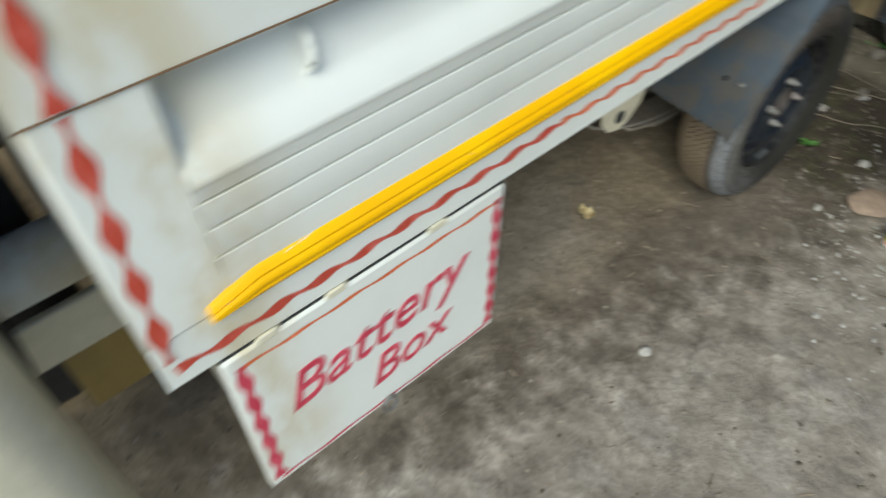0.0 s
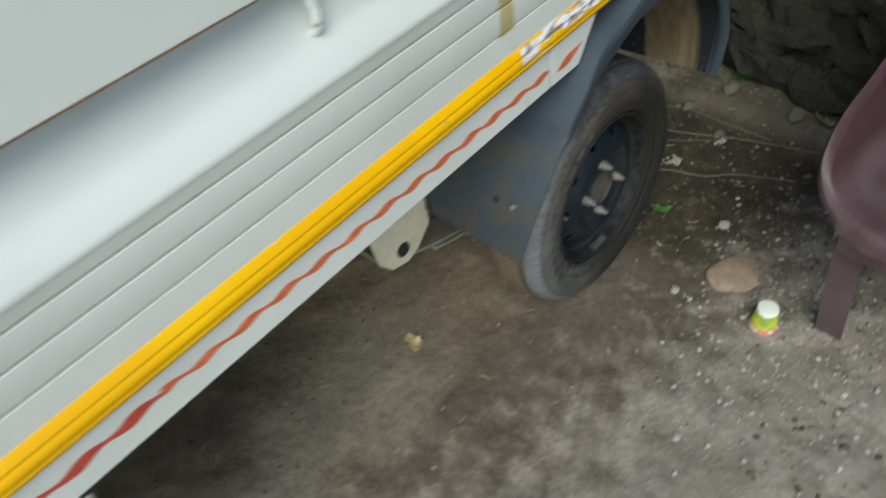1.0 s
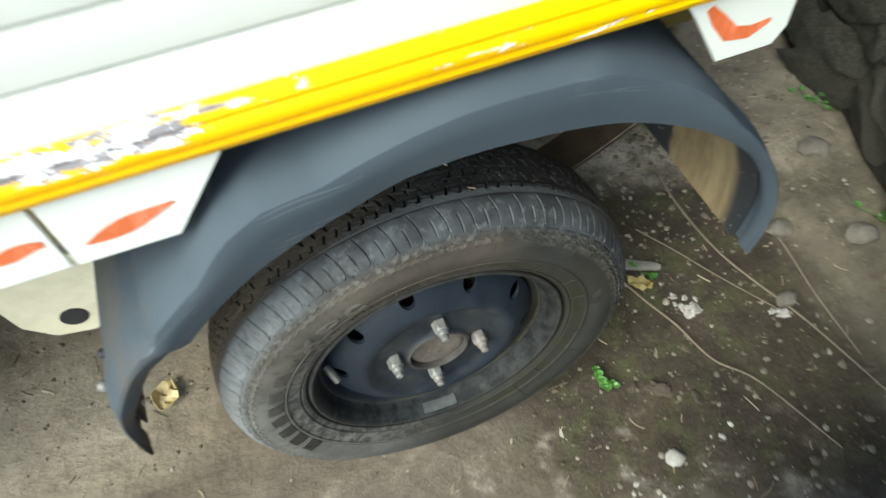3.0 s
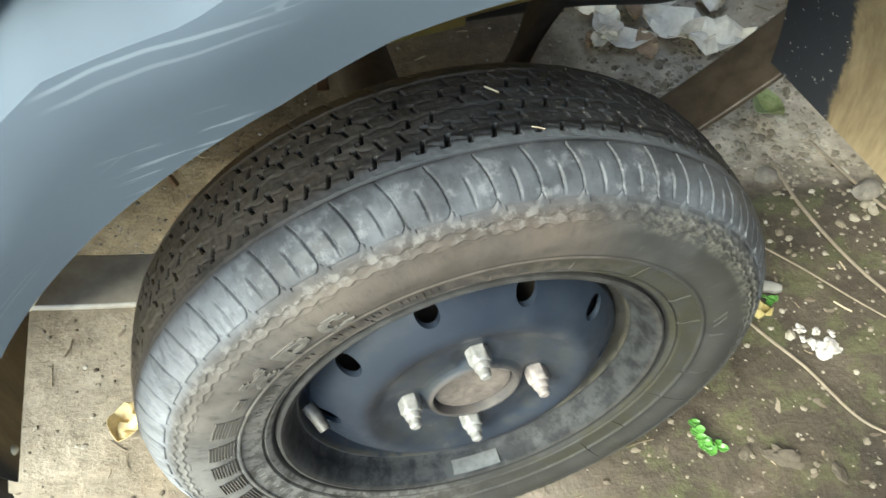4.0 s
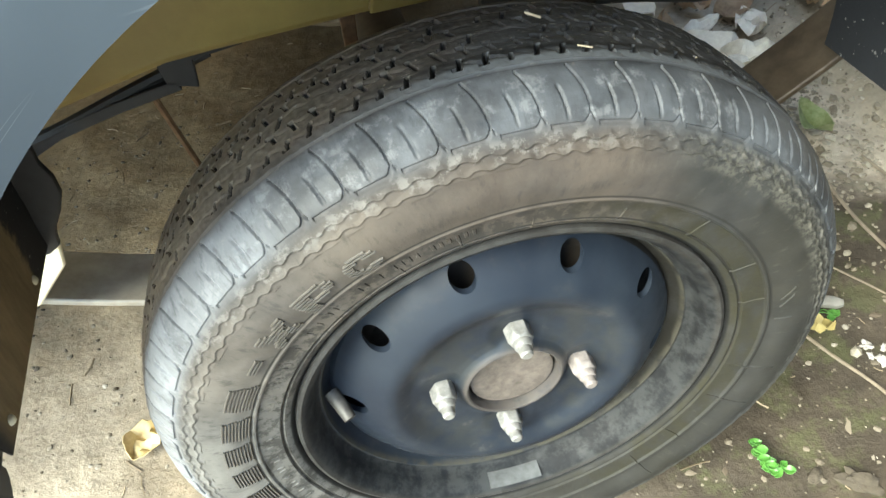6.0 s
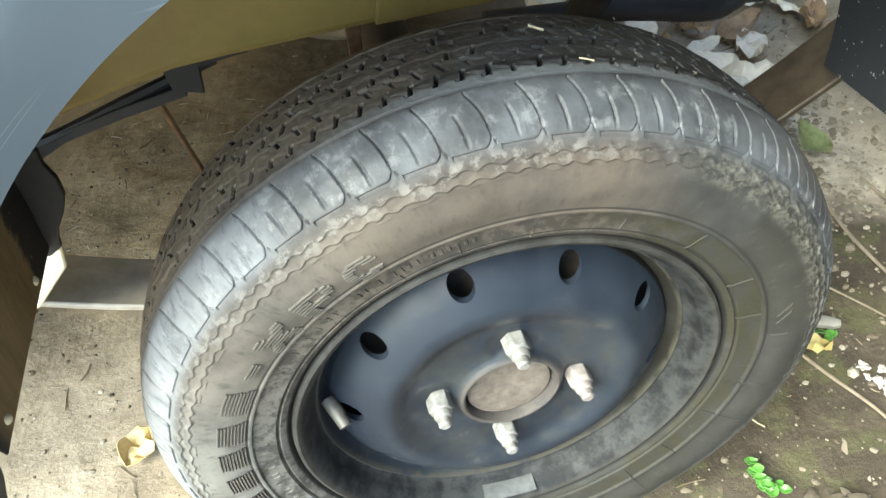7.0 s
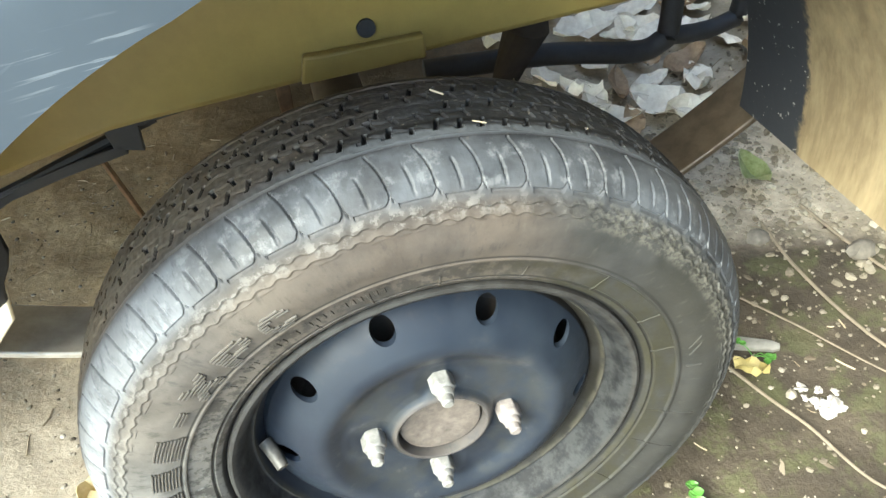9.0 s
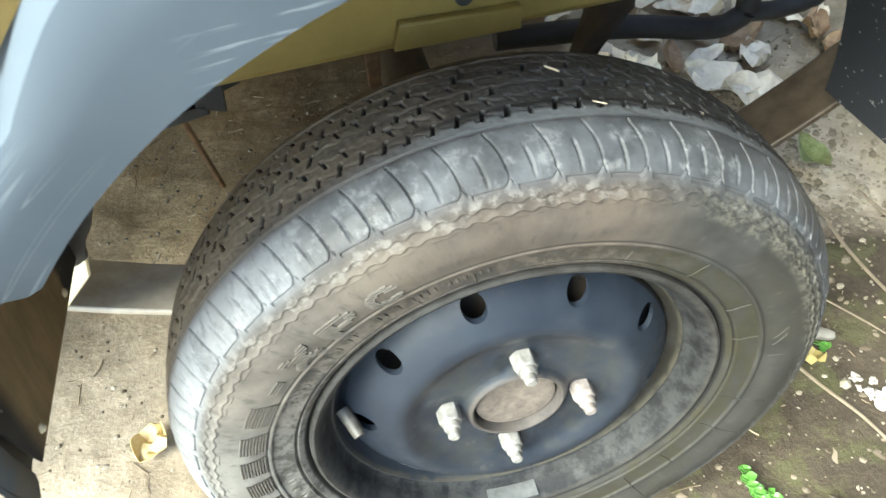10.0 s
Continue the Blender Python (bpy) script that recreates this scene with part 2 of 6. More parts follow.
    return m.bump(m.math("ADD", n, m.math("ADD", m.math("MULTIPLY", fine, 0.4), m.math("MULTIPLY", rays, 0.5))), 0.35, 0.0011).m


def steel_wheel():
    m = Mat("slate_blue_wheel_paint", 0.5, 0.0, 0.25)
    n, big = m.noise(60, 6), m.noise(11, 4)
    base = m.mix(m.band(big, 0.35, 0.7), (0.011, 0.015, 0.023), (0.020, 0.026, 0.035))
    dust = m.band(m.math("ADD", m.noise(24, 5, 0.7), m.math("MULTIPLY", n, 0.2)), 0.62, 0.78)
    base = m.mix(m.math("MULTIPLY", dust, 0.07), base, (0.13, 0.105, 0.075))
    x, y = m.axis(0), m.axis(1)
    z = m.axis(2)
    r = m.math("SQRT", m.math("ADD", m.math("MULTIPLY", x, x), m.math("MULTIPLY", z, z)))
    # barrel and flange: brown dirt, plus the rim's inner shadow put into the paint
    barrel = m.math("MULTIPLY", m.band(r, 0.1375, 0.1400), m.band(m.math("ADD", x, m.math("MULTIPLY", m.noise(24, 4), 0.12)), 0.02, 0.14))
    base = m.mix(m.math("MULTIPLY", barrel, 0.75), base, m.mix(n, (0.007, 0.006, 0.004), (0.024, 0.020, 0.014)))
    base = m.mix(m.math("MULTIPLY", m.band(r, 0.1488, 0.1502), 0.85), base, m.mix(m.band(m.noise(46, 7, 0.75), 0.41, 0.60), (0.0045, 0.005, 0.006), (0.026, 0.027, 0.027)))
    base = m.mix(m.math("MULTIPLY", m.band(r, 0.1615, 0.1645), 0.3), base, (0.050, 0.044, 0.036))
    grime = m.math("MULTIPLY", m.band(r, 0.098, 0.084), m.band(m.noise(34, 6, 0.7), 0.44, 0.60))
    base = m.mix(m.math("MULTIPLY", grime, 0.55), base, (0.030, 0.031, 0.029))
    dusty = m.math("MULTIPLY", m.band(r, 0.100, 0.090), m.band(m.noise(48, 5, 0.7), 0.60, 0.68))
    base = m.mix(m.math("MULTIPLY", dusty, 0.22), base, (0.11, 0.105, 0.095))
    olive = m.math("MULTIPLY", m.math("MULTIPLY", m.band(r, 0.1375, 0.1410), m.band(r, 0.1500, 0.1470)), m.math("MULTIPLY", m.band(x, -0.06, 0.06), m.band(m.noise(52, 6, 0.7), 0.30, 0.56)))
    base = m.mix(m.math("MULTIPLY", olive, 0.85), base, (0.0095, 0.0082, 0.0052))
    lip = m.math("MULTIPLY", m.band(m.math("ABSOLUTE", m.math("SUBTRACT", r, 0.1484)), 0.0016, 0.0005), m.band(n, 0.34, 0.56))
    base = m.mix(m.math("MULTIPLY", lip, 0.7), base, (0.050, 0.046, 0.033))
    hub = m.math("MULTIPLY", m.band(r, 0.0435, 0.0400), m.band(n, 0.22, 0.52))
    base = m.mix(m.math("MULTIPLY", hub, 0.62), base, (0.088, 0.074, 0.063))
    m.colour(base)
    m.rough(m.mix(m.band(r, 0.137, 0.141), m.ramp(n, [(0.3, (0.36,) * 3), (0.8, (0.60,) * 3)]), m.ramp(n, [(0.3, (0.58,) * 3), (0.8, (0.85,) * 3)])))
    return m.bump(m.math("ADD", n, m.math("MULTIPLY", m.noise(160, 4), 0.4)), 0.22, 0.0007).m


def mudguard_plastic():
    """Grey-blue moulded plastic with long pale scratches."""
    m = Mat("scratched_mudguard_plastic", 0.6, 0.0, 0.22)
    n, big = m.noise(80, 6), m.noise(5, 4)
    base = m.mix(m.band(big, 0.3, 0.7), (0.052, 0.068, 0.086), (0.068, 0.085, 0.104))
    gx, gz = m.math("SUBTRACT", m.axis(0), 0.03), m.math("SUBTRACT", m.axis(2), 0.33)
    gr = m.math("SQRT", m.math("ADD", m.math("MULTIPLY", gx, gx), m.math("MULTIPLY", gz, gz)))
    arc = m.t.nodes.new("ShaderNodeCombineXYZ")
    m.link(m.math("MULTIPLY", m.math("ARCTAN2", gz, gx), 1.5), arc.inputs[0])
    m.link(m.math("MULTIPLY", gr, 110.0), arc.inputs[1])
    sc = m.noise(1.0, 1, 0.5, coord=arc.outputs[0])
    line = m.math("MULTIPLY", m.band(sc, 0.600, 0.606), m.band(sc, 0.618, 0.612))
    base = m.mix(m.math("MULTIPLY", m.math("MULTIPLY", line, m.band(m.noise(7, 2), 0.54, 0.62)), 0.20), base, (0.30, 0.34, 0.37))
    scrape = m.noise(1.0, 3, 0.6, (20.0, 60.0, 430.0))
    here = m.math("MULTIPLY", m.math("MULTIPLY", m.band(m.axis(0), -0.128, -0.105), m.band(m.axis(0), -0.066, -0.080)), m.math("MULTIPLY", m.band(m.axis(2), 0.640, 0.648), m.band(m.axis(2), 0.682, 0.670)))
    nick = m.math("MULTIPLY", m.band(scrape, 0.56, 0.62), here)
    base = m.mix(m.math("MULTIPLY", nick, 0.26), base, (0.36, 0.40, 0.43))
    turn = m.math("ARCTAN2", gz, gx)
    for off, strength in ((0.0, 0.17), (-0.0052, 0.12)):
        run = m.math("ADD", m.math("MULTIPLY", m.math("SUBTRACT", turn, 1.955), 0.0764), 0.402 + off)
        away = m.math("ABSOLUTE", m.math("SUBTRACT", m.math("ADD", gr, m.math("MULTIPLY", m.math("SUBTRACT", m.noise(18, 2), 0.5), 0.007)), run))
        arc_line = m.math("MULTIPLY", m.band(away, 0.0010, 0.0003), m.math("MULTIPLY", m.band(turn, 1.76, 1.83), m.band(turn, 1.985, 1.945)))
        base = m.mix(m.math("MULTIPLY", arc_line, strength), base, (0.36, 0.40, 0.43))
    mud = m.math("MULTIPLY", m.band(m.axis(0), -0.215, -0.285), m.band(m.noise(16, 6, 0.7), 0.40, 0.62))
    base = m.mix(m.math("MULTIPLY", mud, 0.6), base, (0.105, 0.088, 0.066))
    dust = m.band(m.noise(14, 6, 0.7), 0.55, 0.8)
    base = m.mix(m.math("MULTIPLY", dust, 0.10), base, (0.20, 0.195, 0.18))
    m.colour(base)
    m.rough(m.ramp(n, [(0.3, (0.70,) * 3), (0.8, (0.82,) * 3)]))
    return m.bump(n, 0.12, 0.0008).m


def liner_mud():
    """The wheel arch's inner side: black plastic with a broad coat of dried tan mud."""
    m = Mat("mud_coated_liner", 0.85)
    y = m.axis(1)
    n, big = m.noise(50, 6, 0.7), m.noise(8, 4)
    coat = m.math("MULTIPLY", m.band(y, 0.035, 0.055), m.band(m.math("ADD", y, m.math("MULTIPLY", m.math("SUBTRACT", n, 0.5), 0.035)), 0.180, 0.170))
    streak = m.noise(30, 5, 0.7, (1.0, 1.0, 0.25))
    runs = m.noise(70, 5, 0.75, (1.0, 1.0, 0.12))
    mud = m.mix(m.band(m.math("ADD", m.math("MULTIPLY", streak, 0.6), m.math("MULTIPLY", runs, 0.4)), 0.36, 0.66), (0.135, 0.100, 0.052), (0.235, 0.182, 0.100))
    dots = m.band(m.noise(150, 3), 0.66, 0.70)
    dark = m.mix(dots, (0.012, 0.014, 0.018), (0.22, 0.21, 0.2))
    m.colour(m.mix(coat, dark, mud))
    return m.bump(n, 0.4, 0.002).m


def ground_dirt():
    """Trodden earth: crumbs and pale grit, tan dust beneath the truck and earth at the tail lightened for the light
    there, damp mossy soil beside the wheel darkened for shade, grey grit in the open.
    """
    m = Mat("damp_dirt_ground", 0.9, 0.0, 0.25)
    x, y = m.axis(0), m.axis(1)
    n, big, mid, fine = m.noise(42, 7, 0.68), m.noise(2.4, 5, 0.6), m.noise(11, 6, 0.62), m.noise(150, 5, 0.65)
    mixn = m.math("ADD", m.math("MULTIPLY", n, 0.34), m.math("ADD", m.math("MULTIPLY", fine, 0.10), m.math("MULTIPLY", mid, 0.56)))
    def soil(c, low=0.40, high=0.62):
        return m.ramp(mixn, [(low, tuple(v * 0.68 for v in c)), (0.48, tuple(v * 0.90 for v in c)), (0.54, tuple(v * 1.06 for v in c)), (high, tuple(min(1, v * 1.45) for v in c))])
    base = soil((0.150, 0.124, 0.097))
    # tan dust under the truck, its colour raised for light reaching in
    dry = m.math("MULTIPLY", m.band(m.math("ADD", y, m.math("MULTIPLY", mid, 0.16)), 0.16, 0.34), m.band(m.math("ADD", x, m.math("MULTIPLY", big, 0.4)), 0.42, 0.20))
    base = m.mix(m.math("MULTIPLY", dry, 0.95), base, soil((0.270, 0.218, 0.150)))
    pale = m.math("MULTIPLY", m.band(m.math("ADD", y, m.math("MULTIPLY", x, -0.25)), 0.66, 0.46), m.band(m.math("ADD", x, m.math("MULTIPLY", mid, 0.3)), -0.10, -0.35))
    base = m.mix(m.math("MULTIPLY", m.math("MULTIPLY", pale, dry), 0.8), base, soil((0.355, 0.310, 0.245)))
    # warm brown earth further in, raised for the same light
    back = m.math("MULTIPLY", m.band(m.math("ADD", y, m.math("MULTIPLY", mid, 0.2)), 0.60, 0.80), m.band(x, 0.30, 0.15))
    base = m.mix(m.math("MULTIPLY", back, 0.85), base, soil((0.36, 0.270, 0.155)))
    # damp, faintly mossy soil beside the wheel, with shade put into its colour
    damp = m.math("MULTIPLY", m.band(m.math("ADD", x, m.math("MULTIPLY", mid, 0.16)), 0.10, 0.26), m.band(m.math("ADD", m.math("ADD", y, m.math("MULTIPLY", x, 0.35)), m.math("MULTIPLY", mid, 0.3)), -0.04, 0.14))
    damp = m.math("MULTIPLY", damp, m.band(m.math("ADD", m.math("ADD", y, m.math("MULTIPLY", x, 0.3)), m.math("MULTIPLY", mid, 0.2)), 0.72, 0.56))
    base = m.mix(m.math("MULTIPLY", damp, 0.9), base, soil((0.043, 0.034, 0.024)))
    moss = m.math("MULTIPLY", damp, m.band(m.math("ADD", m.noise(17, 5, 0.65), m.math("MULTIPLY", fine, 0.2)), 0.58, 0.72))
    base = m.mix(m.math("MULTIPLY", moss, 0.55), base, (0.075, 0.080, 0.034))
    # crumbling earth behind the tail, paled for the open sky that lights it
    tail = m.math("MULTIPLY", m.band(m.math("ADD", m.math("ADD", y, m.math("MULTIPLY", x, 0.35)), m.math("MULTIPLY", mid, 0.2)), 0.62, 0.78), m.band(x, 0.30, 0.42))
    base = m.mix(m.math("MULTIPLY", tail, 0.9), base, soil((0.42, 0.365, 0.285)))
    # dark brown earth behind the axle
    axle_dark = m.math("MULTIPLY", m.math("MULTIPLY", m.band(m.math("ADD", x, m.math("MULTIPLY", mid, 0.15)), -0.36, -0.06), m.band(m.math("ADD", x, m.math("MULTIPLY", mid, 0.1)), 0.49, 0.40)), m.band(y, 0.68, 0.84))
    base = m.mix(m.math("MULTIPLY", axle_dark, 0.85), base, soil((0.095, 0.070, 0.044)))
    strip = m.band(m.math("SUBTRACT", m.math("ADD", x, m.math("MULTIPLY", mid, 0.06)), m.math("MULTIPLY", y, 0.1)), 0.66, 0.72)
    base = m.mix(m.math("MULTIPLY", strip, 0.75), base, soil((0.165, 0.142, 0.105)))
    wet = m.band(m.math("ADD", big, m.math("MULTIPLY", mid, 0.45)), 0.70, 0.86)
    base = m.mix(m.math("MULTIPLY", wet, 0.35), base, (0.072, 0.055, 0.037))
    # grey grit in the open
    side = m.math("SUBTRACT", m.math("MULTIPLY", x, -0.25), y)
    grey = m.band(m.math("ADD", side, m.math("MULTIPLY", m.math("SUBTRACT", mid, 0.5), 0.9)), 0.06, 0.38)
    base = m.mix(m.math("MULTIPLY", grey, 0.85), base, soil((0.292, 0.256, 0.214)))
    patch = m.band(m.math("ADD", m.noise(6, 5, 0.6), m.math("MULTIPLY", n, 0.25)), 0.60, 0.76)
    base = m.mix(m.math("MULTIPLY", m.math("MULTIPLY", patch, grey), 0.4), base, soil((0.385, 0.358, 0.318)))
    speck = m.math("MULTIPLY", m.band(m.voronoi(110), 0.24, 0.14), m.band(m.noise(50, 3), 0.58, 0.63))
    base = m.mix(m.math("MULTIPLY", speck, 0.45), base, (0.36, 0.32, 0.25))
    bits = m.math("MULTIPLY", m.band(m.noise(120, 4, 0.7), 0.66, 0.70), m.band(m.noise(37, 3), 0.50, 0.60))
    base = m.mix(m.math("MULTIPLY", bits, 0.4), base, (0.028, 0.022, 0.015))
    m.colour(base)
    m.rough(m.ramp(mid, [(0.35, (0.72,) * 3), (0.7, (0.97,) * 3)]))
    return m.bump(m.math("ADD", m.math("MULTIPLY", n, 1.0), m.math("ADD", m.math("MULTIPLY", fine, 0.25), m.math("MULTIPLY", speck, 0.2))), 0.55, 0.010).m


def spring_steel():
    """Dull rubbed steel, coloured dark brown towards the tail where less sunlight falls."""
    m = Mat("dull_spring_steel", 0.42, 0.2)
    n = m.noise(40, 6, 0.65)
    steel = m.ramp(n, [(0.3, (0.25, 0.225, 0.185)), (0.7, (0.40, 0.365, 0.31))])
    # tail half: the weaker sunlight there put into a dark brown
    mud = m.ramp(n, [(0.3, (0.050, 0.037, 0.024)), (0.7, (0.115, 0.088, 0.058))])
    m.colour(m.mix(m.band(m.math("ADD", m.axis(0), m.math("MULTIPLY", m.noise(14, 4), 0.08)), 0.10, 0.26), steel, mud))
    return m.bump(n, 0.3, 0.001).m


def leaf_mat(name, a, b, rough=0.6):
    m = Mat(name, rough)
    n = m.noise(60, 5, 0.7)
    m.colour(m.ramp(n, [(0.3, a), (0.7, b)]))
    return m.bump(n, 0.3, 0.001).m


def chair_plastic():
    """Maroon moulded plastic, scuffed grey by use, its seat paled for the sky light on it."""
    m = Mat("maroon_chair_plastic", 0.45, 0.0, 0.3)
    n, big = m.noise(70, 6, 0.7), m.noise(6, 5, 0.65)
    base = m.mix(m.band(n, 0.35, 0.7), (0.050, 0.0205, 0.0240), (0.066, 0.0280, 0.0325))
    worn = m.band(m.math("ADD", big, m.math("MULTIPLY", n, 0.2)), 0.48, 0.74)
    # the low seat takes a paler tone: sky sheen mixed with scuffs
    flat = m.band(m.axis(2), 0.43, 0.37)
    base = m.mix(m.math("MULTIPLY", worn, 0.07), base, (0.17, 0.145, 0.155))
    m.colour(m.mix(m.math("MULTIPLY", m.math("MULTIPLY", flat, m.band(big, 0.10, 0.90)), 0.6), base, (0.20, 0.155, 0.170)))
    m.rough(m.ramp(n, [(0.3, (0.33,) * 3), (0.8, (0.46,) * 3)]))
    return m.bump(n, 0.12, 0.0005).m


WHITE = white_paint()
YELLOW = yellow_tape()
RED = hand_paint("brushed_red_paint", (0.46, 0.055, 0.03))
ORANGE = hand_paint("brushed_orange_paint", (0.60, 0.13, 0.04))
CRIMSON = hand_paint("brushed_crimson_paint", (0.50, 0.035, 0.07))
RUST = plain("rusty_edge", (0.20, 0.11, 0.05), 0.8, 0, 0.45, 120, 0.4)
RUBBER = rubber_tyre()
WHEEL = steel_wheel()
NUT = plain("galvanised_nut_steel", (0.245, 0.238, 0.222), 0.5, 0.35, 0.5, 120, 0.3)
RUSTY_NUT = plain("rust_stained_nut_steel", (0.235, 0.205, 0.188), 0.6, 0.25, 0.5, 120, 0.3)
CLEAN_RUBBER = plain("rubbed_bare_rubber", (0.080, 0.072, 0.062), 0.55, 0, 0.3, 90, 0.2)
VALVE = plain("dirty_valve_metal", (0.085, 0.080, 0.072), 0.55, 0.3, 0.6, 140, 0.5)
HUBCAP = plain("dusty_hub_steel", (0.128, 0.106, 0.090), 0.65, 0.1, 0.55, 90, 0.6, 0.0015)
GUARD = mudguard_plastic()
LINER = liner_mud()
BLACK = plain("black_underbody", (0.022, 0.022, 0.024), 0.6, 0, 0.4, 40, 0.3)
CREAM = plain("cream_chassis_paint", (0.290, 0.202, 0.055), 0.45, 0, 0.16, 26, 0.12, 0.001)
PALE = plain("pale_cream_paint", (0.66, 0.62, 0.47), 0.45, 0, 0.1, 40, 0.1)
HANGER = plain("warm_cream_paint", (0.74, 0.67, 0.49), 0.45, 0, 0.14, 40, 0.12)
SPRING = spring_steel()
DUSTY = plain("dusty_underbody_metal", (0.038, 0.028, 0.019), 0.8, 0, 0.45, 60, 0.4)
MAROON = chair_plastic()
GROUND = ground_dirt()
STONE = plain("grey_river_stone", (0.165, 0.145, 0.12), 0.85, 0, 0.35, 60, 0.5, 0.002)


# ---- mesh helpers ----
def part(name, bm, material, parent=None, label="", smooth=True, bevel=0.0):
    bmesh.ops.recalc_face_normals(bm, faces=bm.faces[:])
    me = bpy.data.meshes.new(name)
    bm.to_mesh(me)
    bm.free()
    for p in me.polygons:
        p.use_smooth = smooth
    if smooth:
        me.set_sharp_from_angle(angle=radians(38))
    for m in material if isinstance(material, (list, tuple)) else [material]:
        me.materials.append(m)
    ob = new(name, me)
    if parent:
        ob.parent = parent
    if label:
        ob["label"] = label
    if bevel:
        md = ob.modifiers.new("bevel", "BEVEL")
        md.width, md.segments, md.limit_method = bevel, 2, "ANGLE"
    return ob


def thing(name, label, category, group="", at=(0, 0, 0)):
    ob = new(name)
    ob.location = at
    ob.empty_display_size = 0.1
    return tagged(ob, label, category, group)


def slab(bm, lo, hi):
    """An axis-aligned block from lo to hi."""
    vs = [bm.verts.new((x, y, z)) for x in (lo[0], hi[0]) for y in (lo[1], hi[1]) for z in (lo[2], hi[2])]
    for a in ((0, 1, 3, 2), (4, 6, 7, 5), (0, 4, 5, 1), (2, 3, 7, 6), (0, 2, 6, 4), (1, 5, 7, 3)):
        bm.faces.new([vs[i] for i in a])
    return vs


def grid_faces(bm, rows, close_u=False, close_v=False):
    nu, nv = len(rows), len(rows[0])
    for i in range(nu if close_u else nu - 1):
        for j in range(nv if close_v else nv - 1):
            a, b = rows[i], rows[(i + 1) % nu]
            bm.faces.new((a[j], a[(j + 1) % nv], b[(j + 1) % nv], b[j]))


def sheet(points, thick):
    """A grid of points (rows of Vectors) given a thickness along its normals."""
    bm = bmesh.new()
    rows = [[bm.verts.new(p) for p in row] for row in points]
    grid_faces(bm, rows)
    bmesh.ops.recalc_face_normals(bm, faces=bm.faces[:])
    bmesh.ops.solidify(bm, geom=bm.faces[:] + bm.edges[:] + bm.verts[:], thickness=thick)
    return bm


def sweep_x(outline, x0, x1, steps=1):
    """A closed outline of (y, z), drawn out along x with end caps."""
    bm = bmesh.new()
    rows = [[bm.verts.new((x0 + (x1 - x0) * i / steps, y, z)) for y, z in outline] for i in range(steps + 1)]
    grid_faces(bm, rows, close_v=True)
    bm.faces.new(rows[0])
    bm.faces.new(rows[-1][::-1])
    return bm


def extrude_y(outline, y0, y1):
    """A closed outline of (x, z) drawn out along y."""
    bm = bmesh.new()
    rows = [[bm.verts.new((x, y, z)) for x, z in outline] for y in (y0, y1)]
    grid_faces(bm, rows, close_v=True)
    bm.faces.new(rows[0])
    bm.faces.new(rows[-1][::-1])
    return bm


def thick_line(pts, t):
    """The outline of an open line of (a, b) points with thickness t to its left."""
    out = []
    for i, p in enumerate(pts):
        a, b = pts[max(i - 1, 0)], pts[min(i + 1, len(pts) - 1)]
        d = Vector((b[0] - a[0], b[1] - a[1])).normalized()
        out.append((p[0] - d.y * t, p[1] + d.x * t))
    return list(pts) + out[::-1]


def lathe(profile, segs, closed=False, wave=None):
    """Turns (r, y) round the y axis; wave(theta, j, r, y) may shift a point."""
    bm = bmesh.new()
    rows = []
    for i in range(segs):
        a = 2 * math.pi * i / segs
        row = []
        for j, (r, y) in enumerate(profile):
            if wave:
                r, y = wave(a, j, r, y)
            row.append(bm.verts.new((r * math.cos(a), y, r * math.sin(a))))
        rows.append(row)
    grid_faces(bm, rows, close_u=True, close_v=closed)
    return bm


def tube(points, radius, segs=8, taper=1.0):
    bm = bmesh.new()
    rows = []
    n = len(points)
    for i, p in enumerate(points):
        d = (Vector(points[min(i + 1, n - 1)]) - Vector(points[max(i - 1, 0)])).normalized()
        u = d.orthogonal().normalized()
        if abs(d.z) < 0.95:
            u = d.cross(Vector((0, 0, 1))).normalized()
        w = d.cross(u)
        r = radius * (1 + (taper - 1) * i / max(n - 1, 1))
        rows.append([bm.verts.new(Vector(p) + r * (math.cos(2 * math.pi * k / segs) * u + math.sin(2 * math.pi * k / segs) * w)) for k in range(segs)])
    grid_faces(bm, rows, close_v=True)
    bm.faces.new(rows[0])
    bm.faces.new(rows[-1][::-1])
    return bm


def smooth_path(pts, n=8):
    """A Catmull-Rom line through the points."""
    ps = [Vector(p) for p in pts]
    ps = [2 * ps[0] - ps[1]] + ps + [2 * ps[-1] - ps[-2]]
    out = []
    for i in range(1, len(ps) - 2):
        for k in range(n):
            t = k / n
            a, b, c, d = ps[i - 1 : i + 3]
            out.append(0.5 * ((2 * b) + (c - a) * t + (2 * a - 5 * b + 4 * c - d) * t * t + (3 * b - a - 3 * c + d) * t ** 3))
    out.append(ps[-2])
    return out


def rock(radius, seed, squash=(1, 1, 0.6), rough=0.25, subdiv=2):
    bm = bmesh.new()
    bmesh.ops.create_icosphere(bm, subdivisions=subdiv, radius=1.0)
    off = Vector((seed * 3.7, seed * 1.3, seed * 0.7))
    for v in bm.verts:
        k = 1 + rough * noise.noise(v.co * 1.3 + off) + rough * 0.4 * noise.noise(v.co * 3.1 + off)
        v.co = Vector(v.co[i] * k * radius * squash[i] for i in range(3))
    return bm


